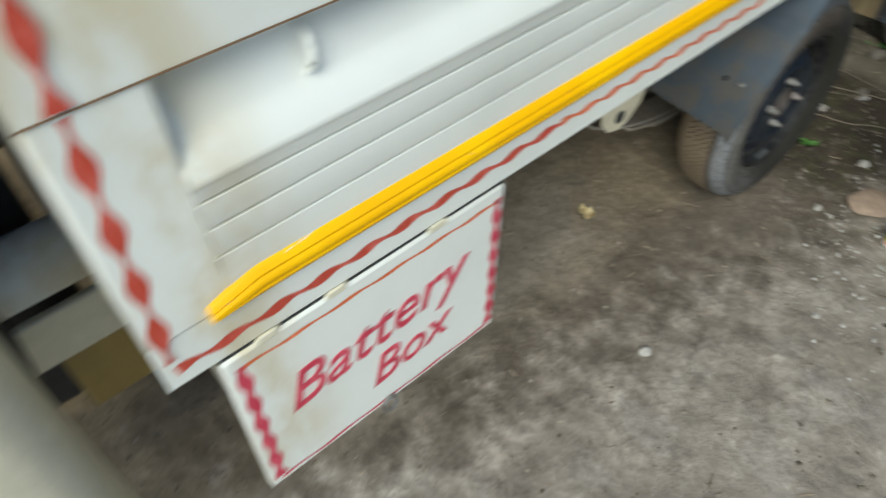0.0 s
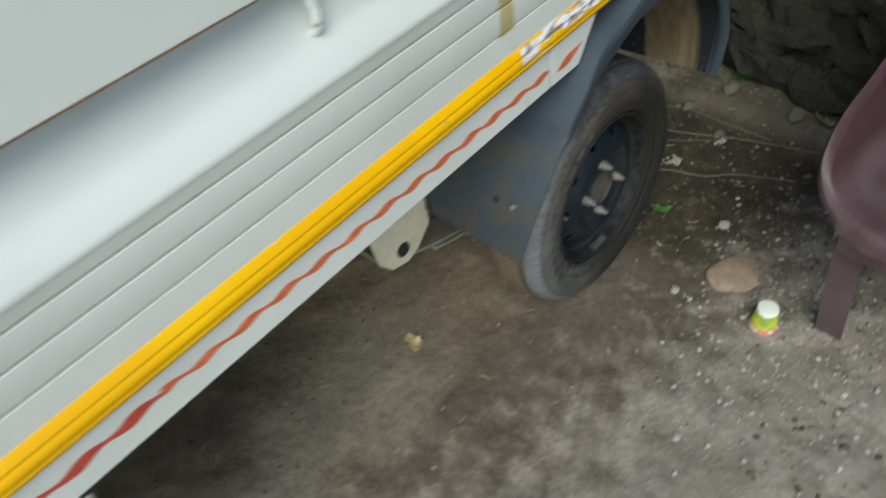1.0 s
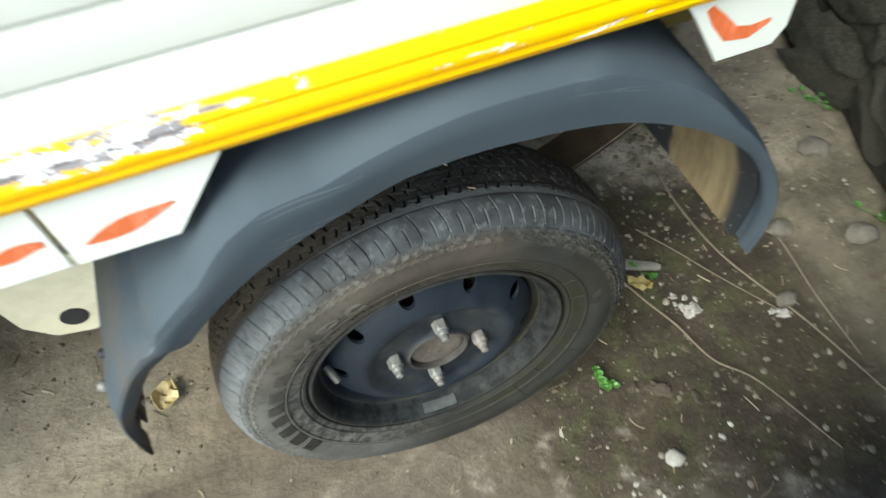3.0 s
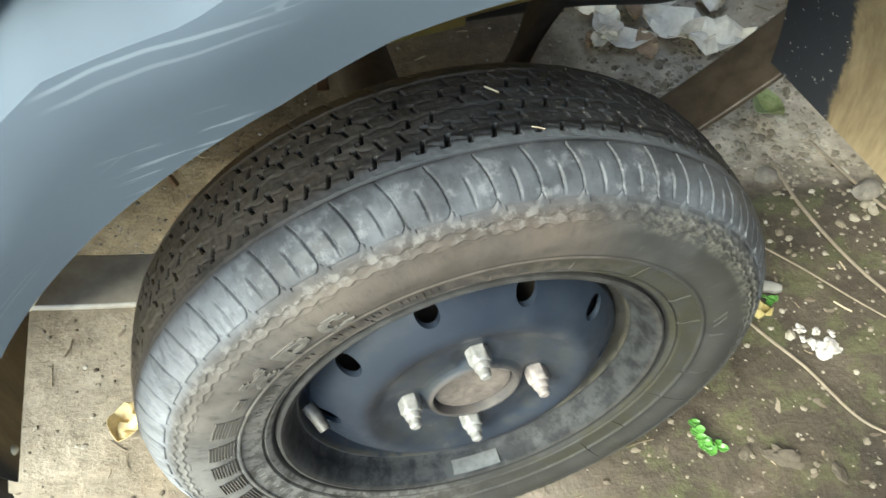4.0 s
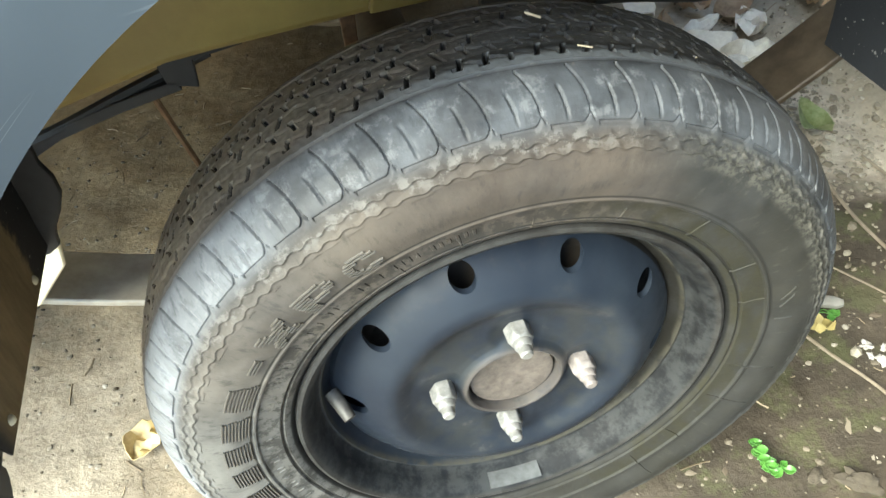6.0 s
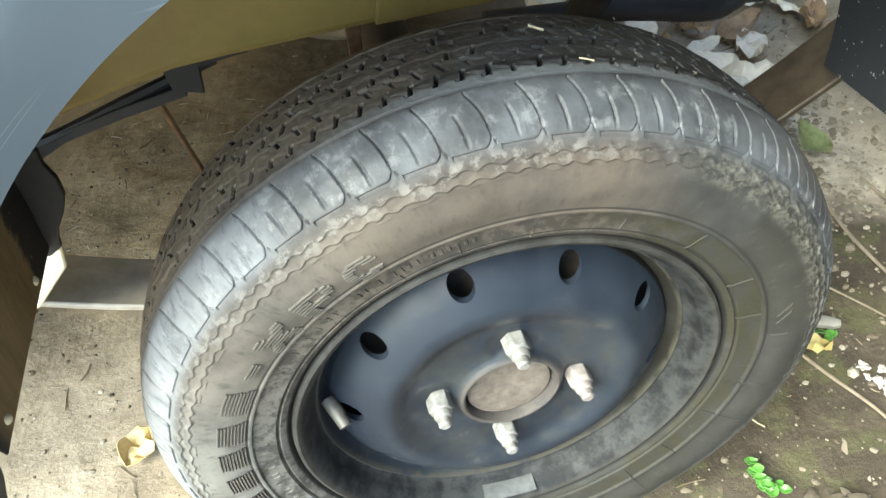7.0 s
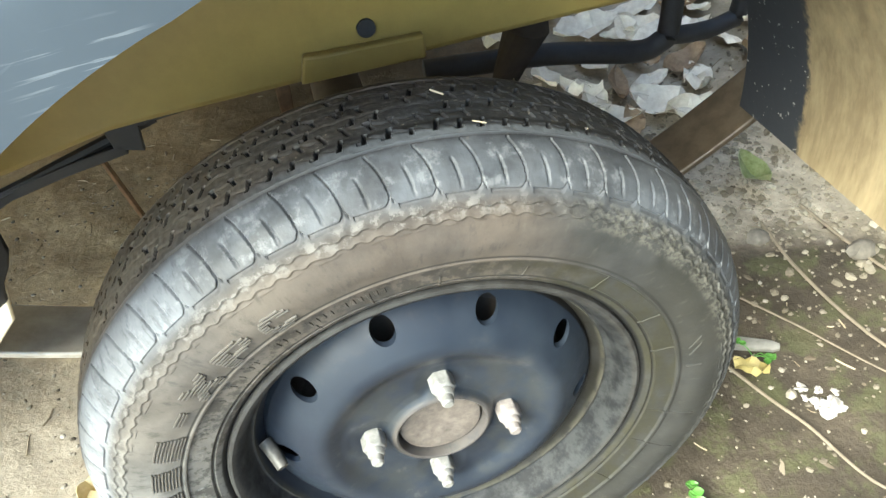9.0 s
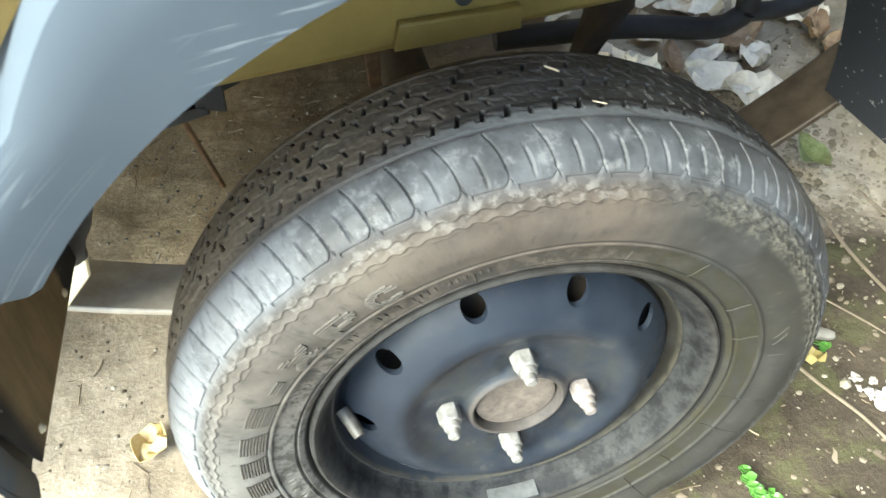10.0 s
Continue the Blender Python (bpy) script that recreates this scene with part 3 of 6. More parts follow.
# ---- the ground: one sheet to the horizon ----
def ground_height(x, y):
    h = 0.006 * noise.noise(Vector((x * 3, y * 3, 0))) + 0.0045 * noise.noise(Vector((x * 9, y * 9, 2)))
    ledge = min(1.0, max(0.0, (x - 0.70 - 0.02 * noise.noise(Vector((y * 6, 0, 3)))) / 0.05))
    h += 0.03 * ledge * ledge * (3 - 2 * ledge)
    h += 0.0026 * noise.noise(Vector((x * 24, y * 24, 5))) + 0.0016 * noise.noise(Vector((x * 52, y * 52, 9)))
    near = math.exp(-((x / 0.16) ** 2)) * math.exp(-(((y - 0.1) / 0.12) ** 2))
    return h * (1 - 0.7 * near)


def spaced(lo, hi, step, far):
    inner = list(np.arange(lo, hi + 1e-6, step))
    outer = [0.06, 0.2, 0.6, 2, 6, 20, 80, 300, 1200]
    return [lo - d for d in outer[::-1]] + inner + [hi + d for d in outer]


def build_ground():
    bm = bmesh.new()
    xs, ys = spaced(-2.3, 1.25, 0.009, 0), spaced(-1.2, 1.5, 0.009, 0)
    inside = lambda v, a: min(max(v, a[9]), a[-10])
    rows = [[bm.verts.new((x, y, ground_height(inside(x, xs), inside(y, ys)))) for y in ys] for x in xs]
    grid_faces(bm, rows)
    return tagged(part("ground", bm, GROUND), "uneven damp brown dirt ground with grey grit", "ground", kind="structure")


build_ground()

# ---- the truck ----
truck = thing("pickup_truck", "white pickup truck with wooden-style ribbed steel cargo bed, parked on dirt", "truck")
BED0, BED1 = -1.516, 0.305
PANEL0 = -1.421


def bed_profile():
    """The ribbed side of the bed, from the skirt's foot to the ledge beneath the upper sheet: (y, z)."""
    pts = [(-0.010, 0.690), (-0.010, 0.756), (-0.016, 0.801)]
    for z in (0.835, 0.870, 0.902):
        pts += [(-0.0165, z - 0.0022), (-0.0160, z - 0.0016), (-0.0090, z - 0.0013), (-0.0090, z + 0.0013), (-0.0164, z + 0.0017), (-0.0168, z + 0.0026)]
    pts += [(-0.0175, 0.914), (-0.020, 0.920), (-0.0215, 0.924), (-0.020, 0.929), (-0.008, 0.946), (0.002, 0.956), (0.007, 0.962), (0.020, 0.994), (0.028, 1.035), (0.030, 1.12)]
    return pts


def build_bed():
    bed = part("cargo_bed", sweep_x(thick_line(bed_profile()[1:], -0.004), PANEL0, BED1, 40), WHITE, truck, "white ribbed steel side panel with faint rust streaks")
    # skirt below the rail, cut by a seam and slanted off above the wheel
    part("skirt", extrude_y([(BED0, 0.692), (-0.253, 0.691), (-0.253, 0.762), (BED0, 0.762)], -0.010, -0.006), WHITE, bed, bevel=0.001)
    part("skirt", extrude_y([(-0.249, 0.691), (-0.179, 0.690), (-0.130, 0.752), (-0.130, 0.762), (-0.249, 0.762)], -0.0105, -0.0065), WHITE, bed, bevel=0.001)
    part("skirt", extrude_y([(0.213, 0.745), (0.245, 0.692), (0.296, 0.692), (BED1, 0.707), (BED1, 0.762), (0.2, 0.762)], -0.0105, -0.0065), WHITE, bed, bevel=0.001)
    # rounded rub rail with yellow tape
    arc = [(-0.014 - 0.011 * math.sin(math.pi * k / 12) ** 0.7, 0.7565 + 0.0445 * k / 12) for k in range(13)]
    arc[4] = (arc[4][0] + 0.0022, arc[4][1])
    arc[8] = (arc[8][0] + 0.0022, arc[8][1])
    bm = sweep_x(arc + [(-0.012, 0.801), (-0.010, 0.7565)], -1.449, BED1 - 0.004, 30)
    for v in bm.verts:
        if v.co.x < -1.44:
            v.co.z = 0.7565 + (v.co.z - 0.7565) * 0.55
    part("rub_rail", bm, YELLOW, bed, "yellow reflective strip, flaking to white and bare metal near the wheel")
    # corner posts
    for x0, x1, top in ((BED0, PANEL0 + 0.004, 1.04), (BED1 - 0.03, BED1 + 0.004, 1.04)):
        bm = bmesh.new()
        slab(bm, (x0, -0.0135 if x0 < -1 else -0.012, 0.7625), (x1, 0.05, top))
        part("corner_post", bm, WHITE, bed, bevel=0.006)
    bm = bmesh.new()
    slab(bm, (BED0 + 0.004, -0.006, 0.692), (BED0 + 0.012, 0.05, 0.7615))
    part("corner_flange", bm, WHITE, bed, bevel=0.002)
    # floor of the bed and front wall, seen only from beneath and in the gap
    bm = bmesh.new()
    slab(bm, (BED0, -0.002, 0.766), (BED1, 1.44, 0.80))
    part("bed_floor", bm, PALE, bed)
    bm = bmesh.new()
    slab(bm, (BED0 + 0.002, 0.052, 0.80), (BED0 + 0.03, 1.44, 1.55))
    part("front_wall", bm, WHITE, bed)
    bm = bmesh.new()
    slab(bm, (BED1 - 0.03, 0.052, 0.80), (BED1, 1.44, 1.55))
    part("tail_wall", bm, WHITE, bed)
    bm = bmesh.new()
    slab(bm, (BED0, 1.442, 0.70), (BED1, 1.47, 1.55))
    part("far_side_wall", bm, WHITE, bed)
    # upper sheet with a rusty, slightly wavy lower edge
    nx = 60
    def edge(x):
        return 1.030 + 0.003 * noise.noise(Vector((x * 4, 0, 1))) - 0.0012 * math.sin(x * 9)
    rows = []
    for i in range(nx + 1):
        x = BED0 + 0.0 + (BED1 - BED0) * i / nx
        e = edge(x)
        rows.append([Vector((x, -0.0145 + 0.0015 * noise.noise(Vector((x * 3, z * 3, 4))), e + z)) for z in (0, 0.01, 0.1, 0.25, 0.4, 0.55)])
    upper = part("upper_sheet", sheet(rows, 0.003), WHITE, truck, "plain white upper side sheet with a rusted lower edge")
    rows = [[Vector((BED0 + (BED1 - BED0) * i / nx, y, edge(BED0 + (BED1 - BED0) * i / nx) - 0.0005 + dz)) for y, dz in ((-0.0162, 0.0010), (-0.0164, -0.0006), (-0.013, -0.0008), (-0.0108, 0.001))] for i in range(nx + 1)]
    part("rusty_edge", sheet(rows, 0.0006), RUST, upper, "thin brown rust line along the lower edge")
    return bed, upper


bed, upper = build_bed()


def ribbon(points, widths, normal, lift, name, mat, parent, label=""):
    """A flat brush stroke along points with given half widths, lifted off its surface."""
    nrm = Vector(normal)
    rows = []
    bm = bmesh.new()
    n = len(points)
    for i, p in enumerate(points):
        d = (Vector(points[min(i + 1, n - 1)]) - Vector(points[max(i - 1, 0)])).normalized()
        s = nrm.cross(d).normalized()
        rows.append([bm.verts.new(Vector(p) + nrm * lift + s * k * widths[i]) for k in (-1, 0, 1)])
    grid_faces(bm, rows)
    return part(name, bm, mat, parent, label)


def scallop_line(p0, p1, period, thin, fat, normal, lift, name, mat, parent, wobble=0.0, label="", phase=0.0):
    """A hand-painted chain of lens-shaped strokes."""
    a, b = Vector(p0), Vector(p1)
    length = (b - a).length
    side = Vector(normal).cross((b - a).normalized())
    n = max(8, int(length / period * 12))
    pts, ws = [], []
    for i in range(n + 1):
        s = length * i / n
        ph = 2 * math.pi * (s / period + phase)
        jig = noise.noise(Vector((s * 14, length, 3)))
        pts.append(a + (b - a) * (i / n) + side * (wobble * math.sin(ph) + 0.0015 * jig))
        ws.append(thin + (fat - thin) * (0.5 + 0.5 * math.cos(ph)) * (1 + 0.25 * jig))
    return ribbon(pts, ws, normal, lift, name, mat, parent, label)


OUT = (0, -1, 0)
scallop_line((-1.500, -0.010, 0.716), (-0.926, -0.010, 0.728), 0.060, 0.0026, 0.0075, OUT, 0.0008, "scallop_stripe", RED, bed, 0.002, "hand-painted red scalloped line")
scallop_line((-0.926, -0.010, 0.728), (-0.258, -0.010, 0.719), 0.054, 0.0020, 0.0060, OUT, 0.0008, "scallop_stripe", ORANGE, bed, 0.002, "hand-painted orange-red scalloped line")
ribbon([(-0.236 + 0.0092 * k, -0.0105, 0.709 + 0.0021 * k) for k in range(8)], [0.0008, 0.004, 0.0065, 0.0075, 0.007, 0.005, 0.003, 0.0008], OUT, 0.0008, "painted_dash", ORANGE, bed)
ribbon([(0.225, -0.0105, 0.748), (0.236, -0.0105, 0.734), (0.25, -0.0105, 0.718), (0.268, -0.0105, 0.714), (0.285, -0.0105, 0.720)], [0.003, 0.006, 0.007, 0.006, 0.002], OUT, 0.0008, "painted_dash", ORANGE, bed)
scallop_line((-1.502, -0.0135, 0.737), (-1.484, -0.0135, 1.026), 0.066, 0.0022, 0.0105, OUT, 0.0008, "post_stripe", RED, bed, 0.0, "red scalloped line up the corner post", 0.3)
scallop_line((-1.484, -0.0176, 1.034), (-1.466, -0.0176, 1.46), 0.066, 0.0022, 0.0105, OUT, 0.0012, "post_stripe", RED, upper, 0.0, "", 0.1)
# dark green painted stroke on the upper sheet, curling back up at both ends
stroke = smooth_path([(-1.178, -0.0162, 1.215), (-1.172, -0.0162, 1.150), (-1.150, -0.0162, 1.119), (-1.128, -0.0162, 1.120), (-1.112, -0.0162, 1.150), (-1.108, -0.0162, 1.215)], 6)
ribbon([tuple(p) for p in stroke], [0.0105] * len(stroke), OUT, 0.0016, "painted_stroke", plain("dark_green_paint", (0.025, 0.045, 0.038), 0.5), upper, "dark green brushed stroke")
# rope hooks below the upper sheet
for hx in (-1.272, -0.612, -0.05):
    hook = smooth_path([(hx, 0.030, 1.004), (hx - 0.002, 0.006, 1.001), (hx - 0.004, -0.004, 0.984), (hx - 0.005, 0.002, 0.966), (hx - 0.006, 0.018, 0.960)], 5)
    part("rope_hook", tube(hook, 0.0045, 8), WHITE, bed, "white painted rope hook")
# dried ochre drip down the ribs
def drip():
    m = Mat("ochre_drip", 0.6)
    n = m.noise(60, 5)
    m.colour(m.mix(n, (0.46, 0.36, 0.13), (0.60, 0.53, 0.30)))
    return m.m
prof = [p for p in bed_profile() if 0.805 < p[1] < 0.930]
bm = bmesh.new()
rows = []
for y, z in prof:
    w = 0.013 + 0.06 * max(0, z - 0.86) + 0.004 * noise.noise(Vector((0, 0, z * 40)))
    rows.append([bm.verts.new((-0.345 + k * w - (0.92 - z) * 0.08, y - 0.0012, z)) for k in (-1, -0.3, 0.4, 1)])
grid_faces(bm, rows)
part("paint_drip", bm, drip(), bed, "dull ochre drip mark")


# battery box under the bed
def build_battery_box():
    box = part("battery_box", extrude_y([(-1.468, 0.390), (-1.052, 0.392), (-1.034, 0.686), (-1.462, 0.686)], -0.0135, 0.004), WHITE, truck, "white steel battery box with red hand-lettering", bevel=0.004)
    y = -0.0135
    scallop_line((-1.450, y, 0.408), (-1.444, y, 0.668), 0.046, 0.0045, 0.0095, OUT, 0.0008, "painted_border", CRIMSON, box, 0.001)
    scallop_line((-1.062, y, 0.408), (-1.048, y, 0.668), 0.038, 0.004, 0.0085, OUT, 0.0008, "painted_border", CRIMSON, box, 0.001)
    scallop_line((-1.44, y, 0.664), (-1.045, y, 0.663), 0.07, 0.0016, 0.003, OUT, 0.0008, "painted_border", ORANGE, box, 0.001)
    scallop_line((-1.45, y, 0.402), (-1.062, y, 0.403), 0.09, 0.0014, 0.0026, OUT, 0.0008, "painted_border", CRIMSON, box, 0.001)
    for word, x, z, size in (("Battery", -1.411, 0.524, 0.100), ("Box", -1.290, 0.452, 0.088)):
        cu = bpy.data.curves.new("lettering", "FONT")
        cu.body, cu.size, cu.shear, cu.extrude, cu.offset = word, size, 0.42, 0.0006, 0.0004
        tmp = bpy.data.objects.new("lettering", cu)
        scene.collection.objects.link(tmp)
        bpy.context.view_layer.update()
        me = bpy.data.meshes.new_from_object(tmp.evaluated_get(bpy.context.evaluated_depsgraph_get()))
        bpy.data.objects.remove(tmp)
        rot = Matrix.Translation((x, y - 0.001, z)) @ Matrix.Rotation(radians(90), 4, "X") @ Matrix.Rotation(radians(6), 4, "Z")
        me.transform(rot)
        me.materials.clear()
        me.materials.append(CRIMSON)
        ob = new("lettering", me)
        ob.parent = box
        ob["label"] = "hand-painted crimson words %s" % word
    bm = bmesh.new()
    slab(bm, (-1.440, 0.0042, 0.405), (-1.065, 0.26, 0.684))
    part("box_body", bm, PALE, box, "plain painted body behind the lettered door", bevel=0.004)
    # hinges and hasp
    for hx in (-1.402, -1.309, -1.153):
        bm = bmesh.new()
        slab(bm, (hx - 0.015, -0.0150, 0.683), (hx + 0.015, -0.0105, 0.694))
        part("hinge", bm, PALE, box, bevel=0.002)
    # black strip added to draw the dark gap between box and skirt
    bm = bmesh.new()
    slab(bm, (-1.4615, -0.0095, 0.6863), (-1.0345, 0.25, 0.690))
    part("gap_line", bm, BLACK, box, "black strip that draws the dark gap above the box")
    ring = [(-1.265 + 0.011 * math.cos(a), -0.0165, 0.388 + 0.017 * math.sin(a)) for a in np.linspace(0, 2 * math.pi, 13)]
    part("hasp", tube(ring, 0.004, 6), NUT, box, "small bare steel hasp ring")
    bm = bmesh.new()
    slab(bm, (-1.46, 0.004, 0.6905), (-1.04, 0.25, 0.7655))
    part("hanger", bm, BLACK, box)
    return box


build_battery_box()

# ---- wheel ----
HUB = Vector((0.001, 0.10, 0.2715))


def tyre_profile():
    half = [(0.1665, -0.050), (0.1700, -0.0575), (0.1735, -0.0612), (0.1775, -0.0634), (0.1785, -0.0627), (0.1796, -0.0629), (0.1808, -0.0648), (0.184, -0.0655), (0.1890, -0.0664), (0.1960, -0.0684), (0.1972, -0.0702), (0.1986, -0.0706), (0.1998, -0.0700), (0.2008, -0.0701), (0.208, -0.0728), (0.216, -0.0742), (0.224, -0.0745)]
    half += [(0.2275 + 0.0009 * k, -0.0742 + 0.00011 * k) for k in range(9)]
    half += [(0.2362, -0.0728), (0.2377, -0.0722), (0.2392, -0.0716), (0.2407, -0.0709), (0.2422, -0.0702), (0.2437, -0.0694), (0.2452, -0.0686), (0.2467, -0.0677), (0.2482, -0.0667), (0.2500, -0.0654), (0.2518, -0.0640), (0.2536, -0.0624),
             (0.2554, -0.0606), (0.2572, -0.0586), (0.2588, -0.0566), (0.2604, -0.0543), (0.2619, -0.0518), (0.2633, -0.0492), (0.2646, -0.0464), (0.2658, -0.0434), (0.2668, -0.0404), (0.2675, -0.0386)]
    top = [(0.2680 + 0.0034 * (1 - (y / 0.038) ** 2), y) for y in np.linspace(-0.0374, 0.0374, 100)]
    outer = []
    for (r0, y0), (r1, y1) in zip(half, half[1:]):
        cuts = 3 if r0 > 0.2465 else 2 if r0 > 0.232 else 1
        outer += [(r0 + (r1 - r0) * c / cuts, y0 + (y1 - y0) * c / cuts) for c in range(cuts)]
    return outer + half[-1:] + top + [(r, -y) for r, y in half[::-1]]


NUTS, TURN = 0.0572, radians(-7.4)
PITCH = 2 * math.pi * 0.27 / 58


def notch(d, w, depth):
    return depth * (1 - (d / w) ** 2) if abs(d) < w else 0.0


def tread(a, j, r, y):
    """Short L-shaped slits on the worn crown, thin curved grooves and notches on the shoulder, zigzag ridges below."""
    s = a * 0.27 - 0.0118 + 20 * PITCH
    side = 1 if y < 0 else -1
    depth = 0.0
    ay = abs(y)
    if ay < 0.0375:
        for k in range(6):
            yc = -0.0240 + 0.0106 * k
            if abs(y - yc) > 0.0058:
                continue
            v = s + 0.0056 * k + 0.0010 * noise.noise(Vector((s * 90, k, 0)))
            cell = int(v / (PITCH / 2))
            v -= (cell + 0.5) * PITCH / 2
            chance = noise.noise(Vector((cell * 3.71, k * 5.13, 2.5)))
            if chance > 0.28:
                continue
            reach = 0.0044 + 0.003 * chance
            lean = 0.40 if k % 2 else -0.30
            if abs(y - yc - 0.002 * chance) < reach:
                depth = max(depth, notch(v - lean * (y - yc), 0.0014, 0.0058))
            if chance < 0.1 and 0.0 < v + 0.0010 < 0.0058 + 0.004 * chance:
                depth = max(depth, notch(y - yc - (0.0036 if k % 2 else -0.0036), 0.0012, 0.0052))
        for k, yc in enumerate((-0.0245, -0.0120, 0.0, 0.0125, 0.0240)):
            jag = 0.0012 * noise.noise(Vector((s * 55, k, 8))) + 0.0009 * math.sin(s / PITCH * 4 * math.pi + k)
            depth = max(depth, notch(y - yc - jag, 0.0012, 0.0006 + 0.0010 * noise.noise(Vector((s * 35, k, 3)))))
        depth = max(depth, notch(ay - 0.0350, 0.0014, 0.0015 + 0.0012 * noise.noise(Vector((s * 14, 0, 11)))))
        if depth == 0:
            depth = 0.0005 * noise.noise(Vector((s * 90, y * 120, 6))) + 0.0004 * noise.noise(Vector((s * 260, y * 260, 1)))
    elif r > 0.2465:
        q = (ay - 0.0386) / (0.0677 - 0.0386)
        u = (s - side * (0.0085 * (1 - q) ** 2)) % PITCH
        depth = notch(u - 0.002, 0.00095, 0.0017) if q < 0.85 else 0.0
        e = min((u - 0.002) % PITCH, (0.002 - u) % PITCH) / 0.0055
        foot = 0.955 - 0.13 * max(0.0, 1 - e) ** 2
        if 0.78 < q < 1.0 and u < PITCH * 0.92:
            depth = max(depth, notch(q - foot, 0.035, 0.0017))
        if 0.34 < q < 0.91:
            fade = min(1.0, (q - 0.34) / 0.12, (0.91 - q) / 0.08)
            depth = max(depth, notch(u - PITCH * 0.55, 0.0014, 0.0014) * fade)
        depth += 0.0005 * noise.noise(Vector((s * 55, q * 3, 4))) if depth == 0 else 0
    elif 0.2330 < r <= 0.2465 and ay > 0.05:
        w = s / PITCH * 2 + 0.25 * noise.noise(Vector((s * 40, 0, 0)))
        tri = max(-0.5, min(0.5, 2 * abs((w % 1.0) - 0.5) - 0.5)) * 1.6
        for rc, amp in ((0.2372, 0.0011), (0.2432, -0.0012)):
            d = abs(r - rc - amp * max(-0.7, min(0.7, tri * 1.5)))
            if d < 0.0015:
                depth = min(depth, -0.0014 * (1 - d / 0.0015))
        depth -= 0.0009 * max(0.0, noise.noise(Vector((s * 110, r * 260, 2))))
    if depth:
        if ay > 0.06:
            return r, y + side * depth
        if ay > 0.0385:
            return r - depth * 0.72, y + side * depth * 0.72
        return r - depth, y
    return r, y


def build_wheel():
    rimp = [(0.120, 0.062), (0.128, 0.020), (0.138, 0.012), (0.1395, -0.018), (0.143, -0.024), (0.1468, -0.0285), (0.1478, -0.0335), (0.1490, -0.0352), (0.1505, -0.0352), (0.1528, -0.0372), (0.1545, -0.045), (0.1580, -0.0535), (0.1625, -0.0592), (0.1660, -0.0614), (0.1685, -0.0605), (0.1695, -0.0570), (0.1690, -0.0530), (0.160, -0.044), (0.152, -0.020), (0.150, 0.02), (0.160, 0.05)]
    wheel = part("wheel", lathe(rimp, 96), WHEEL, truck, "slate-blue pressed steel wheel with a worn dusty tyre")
    wheel.location = HUB
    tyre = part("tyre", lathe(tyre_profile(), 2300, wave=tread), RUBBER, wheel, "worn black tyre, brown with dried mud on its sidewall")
    for v in tyre.data.vertices:
        low = -0.2705
        if v.co.z < low:
            v.co.z = low + (v.co.z - low) * 0.1
    # disc: pressed cone with vent holes
    disc = [(0.1435, -0.006), (0.1420, -0.018), (0.1385, -0.0270)]
    inner = [(0.1085, -0.0520), (0.104, -0.0545), (0.0995, -0.0556), (0.095, -0.0552), (0.0905, -0.0530), (0.0865, -0.0505), (0.082, -0.0476), (0.077, -0.0460), (0.070, -0.0454), (0.060, -0.0454), (0.050, -0.0458), (0.0445, -0.0472), (0.0418, -0.0506), (0.0404, -0.0520), (0.0388, -0.0525), (0.0374, -0.0517), (0.0364, -0.0480), (0.0360, -0.036)]
    def boss(a, j, r, y):
        if 0.046 < r < 0.093:
            for q in range(4):
                d = math.hypot(r * math.cos(a) - NUTS * math.cos(q * math.pi / 2 + TURN), r * math.sin(a) - NUTS * math.sin(q * math.pi / 2 + TURN))
                if d < 0.022:
                    y += 0.0045 * (1 - (d / 0.022) ** 2)
            dip = math.cos(4 * (a - TURN))
            y -= 0.003 * max(0, dip) * max(0, 1 - abs(r - 0.07) / 0.022)
        return r, y
    fine = []
    for (r0, y0), (r1, y1) in zip(inner, inner[1:]):
        n = max(1, round(abs(r1 - r0) / 0.0022))
        fine += [(r0 + (r1 - r0) * i / n, y0 + (y1 - y0) * i / n) for i in range(n)]
    fine.append(inner[-1])
    part("disc_centre", lathe(fine, 144, wave=boss), WHEEL, wheel)
    bm = bmesh.new()
    ro, ri, holes, hr = 0.1385, 0.1085, 10, 0.0092
    rc, half = 0.1250, math.pi / holes
    def on_cone(r, a):
        t = (r - ri) / (ro - ri)
        y = -0.0520 + t * 0.0250 - 0.0025 * math.sin(math.pi * t)
        return Vector((r * math.cos(a), y, r * math.sin(a)))
    for h in range(holes):
        a0 = h * 2 * half + radians(-6.5)
        loops = []
        ring = [math.atan2(v, u) for u, v in [(1, i / 4) for i in range(-4, 4)] + [(-i / 4, 1) for i in range(-4, 4)] + [(-1, -i / 4) for i in range(-4, 4)] + [(i / 4, -1) for i in range(-4, 4)]]
        for t in (-0.6, -0.15, 0.0, 0.35, 1.0):
            loop = []
            for f in ring:
                cu, cv = math.cos(f), math.sin(f)
                big = 1 / max(abs(cu), abs(cv))
                du, dv = cu * big, cv * big
                qr = rc + ((ro - rc) if du > 0 else (rc - ri)) * du
                qa = a0 + half * dv
                cr, ca = rc + hr * cu, a0 + hr * cv / rc
                w = max(t, 0)
                p = on_cone(cr + (qr - cr) * w, ca + (qa - ca) * w)
                if t < 0:
                    p.y += -t * 0.009
                loop.append(bm.verts.new(p))
            loops.append(loop)
        grid_faces(bm, loops, close_v=True)
    bmesh.ops.remove_doubles(bm, verts=bm.verts[:], dist=0.00012)
    part("vent_ring", bm, WHEEL, wheel)
    part("disc_edge", lathe(disc, 96), WHEEL, wheel)
